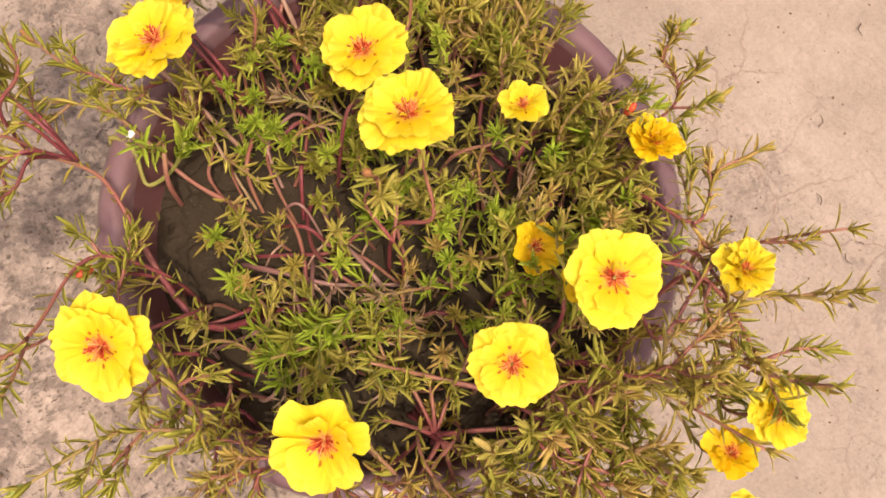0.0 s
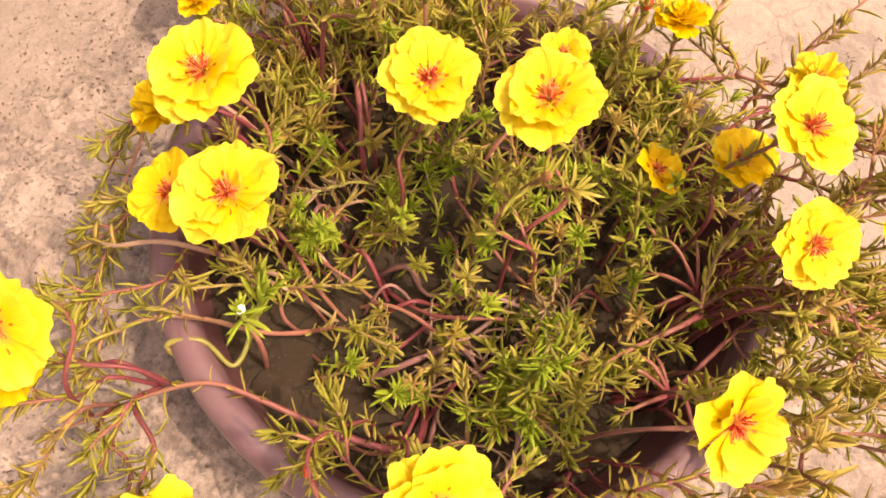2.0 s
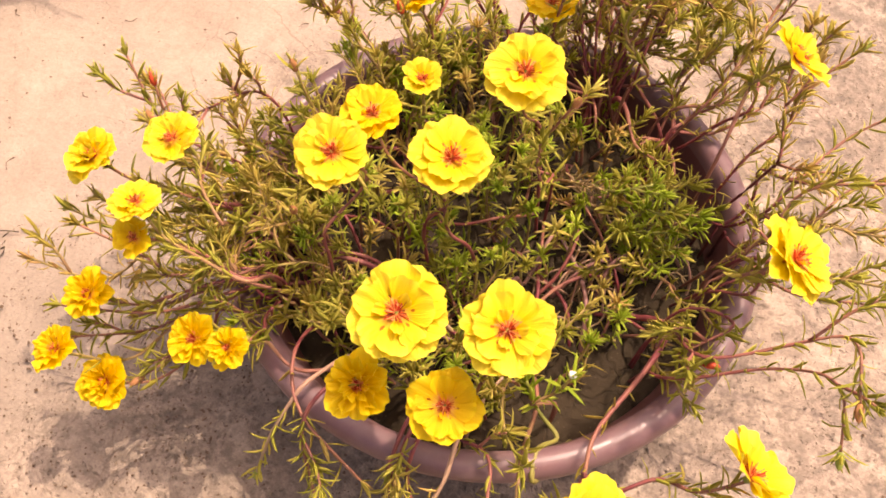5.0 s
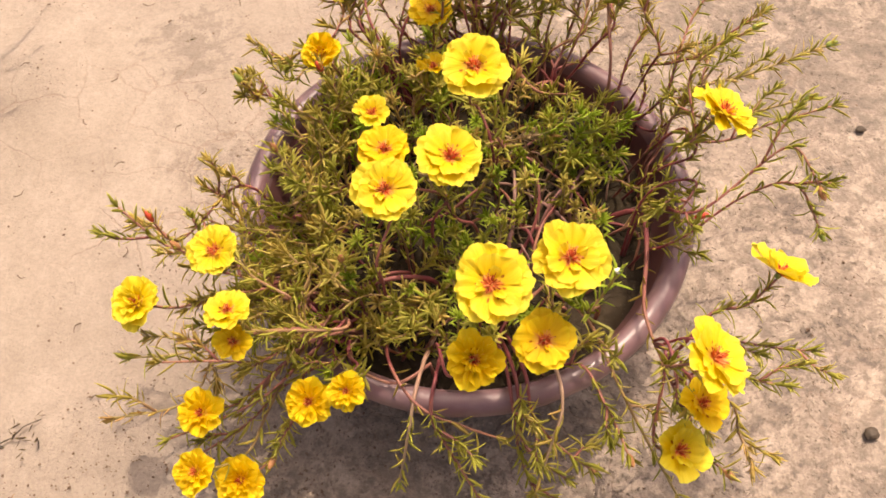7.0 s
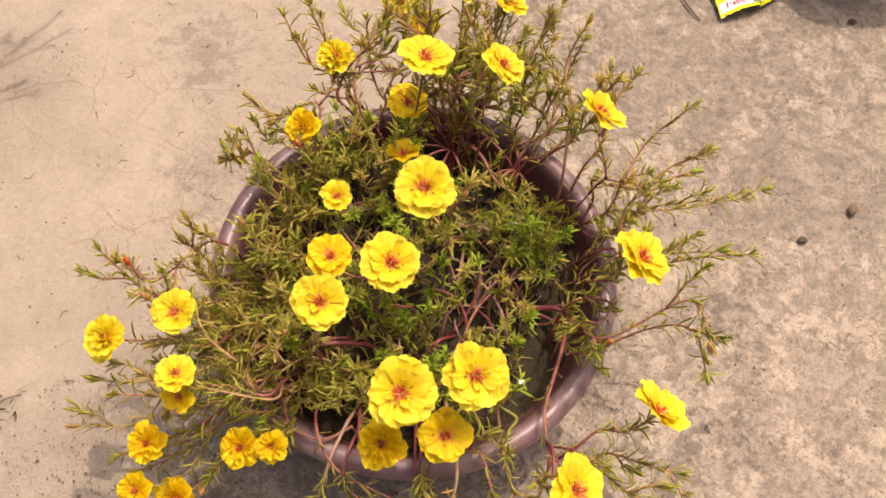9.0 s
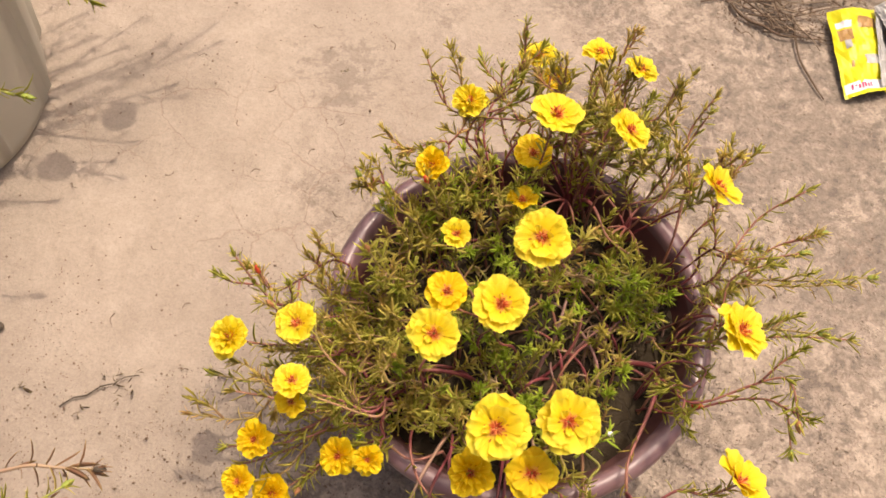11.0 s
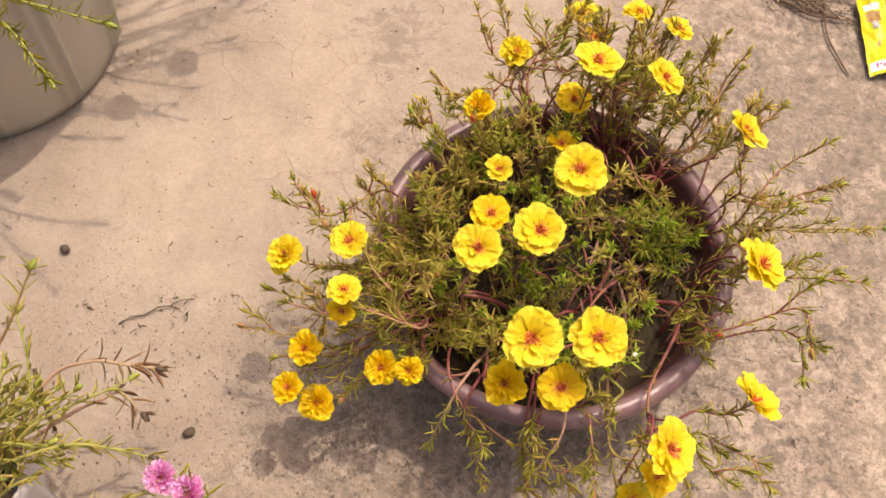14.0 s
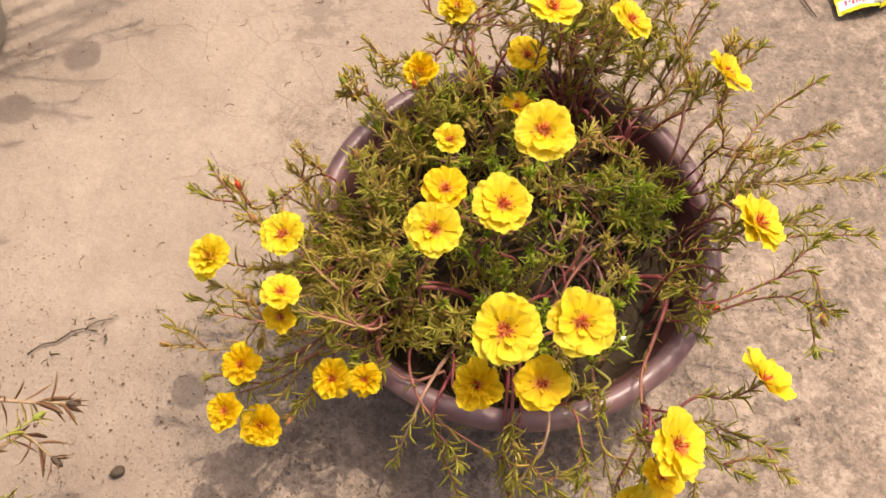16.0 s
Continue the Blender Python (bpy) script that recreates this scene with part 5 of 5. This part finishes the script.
def sheet(name, corners, material, parent, seed, lift=0.0, arch=0.0, span=(0, 1, 0, 1), nx=12, ny=18):
    """A crumpled piece of film between four corners (top left, top right, bottom right, bottom left)."""
    tl, tr, br, bl = (Vector(c) for c in corners)
    verts = []
    for j in range(ny + 1):
        for i in range(nx + 1):
            a, b = span[0] + (span[1] - span[0]) * i / nx, span[2] + (span[3] - span[2]) * j / ny
            q = tl.lerp(tr, a).lerp(bl.lerp(br, a), b)
            q.z += lift + arch * math.sin(math.pi * a) * (1 - 0.5 * b) + crumple(a, b, seed)
            q.z = max(q.z, 0.0015)
            q.x += 0.0012 * noise.noise((a * 11, b * 13, seed + 7))
            verts.append(tuple(q - parent.location))
    faces = [(j * (nx + 1) + i, j * (nx + 1) + i + 1, (j + 1) * (nx + 1) + i + 1, (j + 1) * (nx + 1) + i) for j in range(ny) for i in range(nx)]
    return mesh_object(name, verts, faces, material, parent, smooth=False)


def build_packet():
    p = root("snack_packet", (0.315, 0.535, 0.0), "torn empty yellow snack packet lying on the paving", "packet")
    face = ((0.258, 0.575, 0.010), (0.314, 0.592, 0.016), (0.345, 0.474, 0.012), (0.300, 0.450, 0.006))
    sheet("front_panel", face, FOIL_YELLOW, p, 2, 0, 0.008)
    blocks = [(PRINT_WHITE, (0.04, 0.97, 0.85, 0.96)), (PRINT_WHITE, (0.1, 0.42, 0.15, 0.22)), (PRINT_BROWN, (0.12, 0.42, 0.24, 0.37)), (FOIL_SILVER, (0.22, 0.36, 0.37, 0.47)),
              (PRINT_BROWN, (0.55, 0.97, 0.12, 0.24)), (FOIL_SILVER, (0.6, 0.95, 0.56, 0.68)), (PRINT_BROWN, (0.3, 0.36, 0.60, 0.67))]
    for mat, span in blocks:
        sheet("print", face, mat, p, 2, 0.0007, 0.008, span, 6, 4)["label"] = "printed block on the packet"
    for i in range(7):
        u = 0.18 + 0.075 * i
        sheet("print", face, PRINT_RED, p, 2, 0.0012, 0.008, (u, u + 0.045, 0.875 + 0.008 * (i % 3), 0.93 + 0.006 * (i % 2)), 2, 2)["label"] = "magenta letter bar"
    sheet("back_panel", ((0.306, 0.590, 0.004), (0.372, 0.618, 0.004), (0.384, 0.524, 0.004), (0.344, 0.476, 0.004)), FOIL_DARK, p, 5)
    sheet("torn_flap", ((0.322, 0.600, 0.030), (0.368, 0.616, 0.012), (0.386, 0.530, 0.010), (0.350, 0.547, 0.020)), FOIL_YELLOW, p, 9, 0, 0.008)["label"] = "torn yellow flap"
    sheet("curled_edge", ((0.310, 0.588, 0.026), (0.336, 0.602, 0.034), (0.358, 0.548, 0.024), (0.348, 0.546, 0.016)), FOIL_SILVER, p, 14, 0, 0.004)["label"] = "curled silvery inner side"
    sheet("torn_strip", ((0.312, 0.588, 0.024), (0.324, 0.582, 0.014), (0.350, 0.482, 0.012), (0.337, 0.476, 0.017)), FOIL_SILVER, p, 12)["label"] = "silvery torn edge"
    sheet("torn_corner", ((0.348, 0.494, 0.012), (0.366, 0.508, 0.008), (0.373, 0.501, 0.005), (0.345, 0.474, 0.010)), FOIL_YELLOW, p, 13, 0, 0, (0, 1, 0, 1), 8, 5)


build_packet()


def twig(points, r, label="thin dry brown twig lying on the paving", group="dry twigs", name="twig", material=TWIG):
    pts = [Vector(q) for q in points]
    top = tagged(new(name), label, "twig", group)
    top.location = pts[0]
    path = bezier(pts, 14)
    v, f, al = tube([q - pts[0] for q in path], r, r * 0.5, 5, 0.25)
    mesh_object("stalk", [tuple(q) for q in v], f, material, top, along=al)
    return top


for i in range(110):
    x = rng.uniform(0.13, 0.29)
    y = 0.532 + abs(rng.gauss(0, 0.06)) + (0.02 if x < 0.18 else 0)
    a, n = rng.gauss(-0.1, 0.5), rng.uniform(0.02, 0.10)
    if y > 0.82 or (0.24 < x and y < 0.6):
        continue
    z = rng.uniform(0.001, 0.008)
    d = Vector((math.cos(a), math.sin(a), rng.uniform(-0.03, 0.03)))
    p = Vector((x, y, z))
    twig([p - d * n / 2, p - d * n / 6 + Vector((rng.uniform(-1, 1), rng.uniform(-1, 1), 0)) * 0.007, p + d * n / 5 + Vector((rng.uniform(-1, 1), rng.uniform(-1, 1), 0)) * 0.007, p + d * n / 2], rng.uniform(0.0005, 0.0014), material=STRAW if rng.random() < 0.55 else TWIG)
twig([(0.138, 0.558, 0.004), (0.150, 0.546, 0.004), (0.165, 0.537, 0.004), (0.186, 0.532, 0.005), (0.209, 0.525, 0.004), (0.235, 0.531, 0.004), (0.262, 0.536, 0.003)], 0.0021)
twig([(0.163, 0.547, 0.004), (0.20, 0.552, 0.005), (0.229, 0.565, 0.006), (0.258, 0.585, 0.006), (0.283, 0.598, 0.004)], 0.0012)
twig([(0.151, 0.521, 0.003), (0.160, 0.515, 0.003), (0.166, 0.519, 0.003), (0.176, 0.515, 0.002)], 0.0011)
twig([(0.222, 0.557, 0.003), (0.224, 0.540, 0.003), (0.229, 0.522, 0.003), (0.238, 0.497, 0.002), (0.252, 0.476, 0.002), (0.266, 0.457, 0.002), (0.276, 0.446, 0.001)], 0.0019)
# loose twig with curled leaves beside the pot
twig([(-0.440, -0.198, 0.001), (-0.430, -0.184, 0.001), (-0.418, -0.178, 0.001), (-0.408, -0.164, 0.0015), (-0.396, -0.157, 0.001), (-0.388, -0.147, 0.0015), (-0.374, -0.140, 0.001)], 0.0010, "dry twig with curled leaves on the paving", material=PEBBLE)
for x, y, turn, n in ((-0.398, -0.164, 0.4, 0.012), (-0.394, -0.155, 1.9, 0.010), (-0.402, -0.155, 2.6, 0.009), (-0.386, -0.154, -0.3, 0.013), (-0.424, -0.190, -0.9, 0.011), (-0.390, -0.168, -0.7, 0.009), (-0.396, -0.160, 3.6, 0.010), (-0.380, -0.146, 1.2, 0.010)):
    d = Vector((math.cos(turn), math.sin(turn), 0)) * n
    p = Vector((x, y, 0.0012))
    curled = root("leaf_curl", p, "curled dry brown leaf beside the loose twig", "dry leaf", "curled leaves")
    add_leaves(curled, bezier([p, p + d * 0.5 + Vector((-d.y, d.x, 0)) * 0.4, p + d], 4), 0.0, 3, n * 0.75, 1, LEAF_BROWN)


def pebble(x, y, rx, ry, rz, turn, label, name="seed", mat=PEBBLE, group=""):
    bm = bmesh.new()
    bmesh.ops.create_icosphere(bm, subdivisions=3, radius=1)
    for v in bm.verts:
        v.co *= 1 + 0.14 * noise.noise(v.co * 4.1 + Vector((y * 70, 0, x * 30))) + 0.3 * noise.noise(v.co * 1.7 + Vector((x * 50, y * 50, 0)))
        v.co = Vector((v.co.x * rx, v.co.y * ry, v.co.z * rz))
    me = bpy.data.meshes.new(name)
    bm.to_mesh(me)
    bm.free()
    me.materials.append(mat)
    me.polygons.foreach_set("use_smooth", [True] * len(me.polygons))
    ob = new(name, me)
    ob.location, ob.rotation_euler = (x, y, rz * 0.7 - 0.001), (0, 0, turn)
    ob.scale = (0.85, 0.85, 0.85)
    return tagged(ob, label, name, group)


pebble(-0.307, -0.282, 0.0085, 0.0055, 0.004, 0.9, "dark brown oval seed pod on the paving")
pebble(-0.546, -0.137, 0.007, 0.006, 0.005, 0.3, "small dark stone on the paving", "pebble")
pebble(0.341, -0.157, 0.0075, 0.0065, 0.004, 0.5, "small dark stone on the paving", "pebble")
pebble(0.401, 0.167, 0.0065, 0.005, 0.003, 0.2, "small dark stone on the paving", "pebble")
pebble(0.456, 0.214, 0.0085, 0.006, 0.004, 1.2, "dark brown crumb of earth on the paving", "pebble", CRUMB)
pebble(0.461, 0.478, 0.006, 0.004, 0.003, 0.2, "small dark stone on the paving", "pebble")
for x, y, turn, n in ((-0.49, -0.195, 0.5, 0.012), (-0.304, 0.301, 1.1, 0.008)):
    p = Vector((x, y, 0.0012))
    d = Vector((math.cos(turn), math.sin(turn), 0)) * n
    scrap = root("leaf_scrap", p, "curled dry leaf scrap on the paving", "dry leaf", "leaf scraps")
    add_leaves(scrap, bezier([p - d * 0.6, p + Vector((-d.y, d.x, 0)) * 0.3, p + d * 0.6], 6), 0.0, 6, n * 0.8, 2, LEAF_BROWN)
for i, (x, y) in enumerate(((-0.354, 0.134), (-0.425, 0.004), (-0.483, 0.271), (-0.30, 0.18), (-0.38, 0.25), (-0.33, 0.03), (-0.45, 0.10), (-0.36, -0.05), (-0.28, 0.23), (-0.40, 0.19),
                            (-0.43, -0.09), (-0.33, -0.12), (-0.55, 0.05), (-0.26, 0.36), (-0.36, 0.36), (-0.24, 0.11))):
    a = rng.uniform(0, 6.28)
    d = Vector((math.cos(a), math.sin(a), 0)) * rng.uniform(0.004, 0.008)
    p = Vector((x, y, 0.0012))
    twig([p - d, p + Vector((d.y, -d.x, 0)) * 0.5, p + d], 0.0006, "tiny curled dry leaf needle on the paving", "leaf needles", "leaf_needle")
# grit: far too many to count
verts, faces = [], []
for i in range(3600):
    x, y = rng.uniform(-0.85, 0.75), rng.uniform(-0.55, 0.85)
    if i % 4 == 0:
        x, y = rng.uniform(0.12, 0.30), 0.53 + abs(rng.gauss(0, 0.06))
    elif i % 4 == 1:
        x, y = rng.gauss(-0.2, 0.14), rng.gauss(-0.28, 0.1)
    s = rng.uniform(0.0004, 0.0011 if i % 4 == 1 else 0.0014) * (1.6 if rng.random() < 0.06 else 1)
    a = rng.uniform(0, 6.28)
    c, sn = math.cos(a) * s, math.sin(a) * s
    base = len(verts)
    verts += [(x + c * 1.6, y + sn * 1.6, 0), (x - sn, y + c, 0), (x - c, y - sn, 0), (x + sn * 1.1, y - c * 1.1, 0), (x, y, s * 0.9)]
    faces += [(base, base + 1, base + 4), (base + 1, base + 2, base + 4), (base + 2, base + 3, base + 4), (base + 3, base, base + 4)]
placed = 0
while placed < 1500:
    x, y = rng.uniform(-0.52, 0.0), rng.uniform(-0.45, 0.4)
    if noise.noise((x * 9, y * 9, 5.0)) + 0.5 * noise.noise((x * 31, y * 31, 2.0)) + (0.25 if y < -0.1 else -0.12) < 0.28 * rng.random() + 0.1:
        continue
    placed += 1
    s = rng.uniform(0.0003, 0.0008) * (1.8 if rng.random() < 0.05 else 1)
    a, w = rng.uniform(0, 6.28), rng.uniform(1.0, 2.4)
    c, sn = math.cos(a) * s, math.sin(a) * s
    base = len(verts)
    verts += [(x + c * w, y + sn * w, 0), (x - sn, y + c, 0), (x - c * w, y - sn * w, 0), (x + sn * 1.1, y - c * 1.1, 0), (x, y, s * 0.7)]
    faces += [(base, base + 1, base + 4), (base + 1, base + 2, base + 4), (base + 2, base + 3, base + 4), (base + 3, base, base + 4)]
tagged(mesh_object("grit", verts, faces, CRUMB, smooth=False), "scattered brown grit and crumbs on the paving", "grit", kind="stuff")
# white scrap caught in the leaves
s = leafy_stem((0.107, -0.108, 0.195), (0.2, 0, 1), base=(0.10, -0.10, SOIL_Z - 0.006), leaves=26, leaf=LEAF_FRESH, label="fresh green moss rose shoot beneath a white scrap")
w = pebble(0.107, -0.108, 0.003, 0.0025, 0.002, 0.0, "tiny white petal scrap caught on leaves", "petal_scrap", WHITE)
w.location.z = 0.199
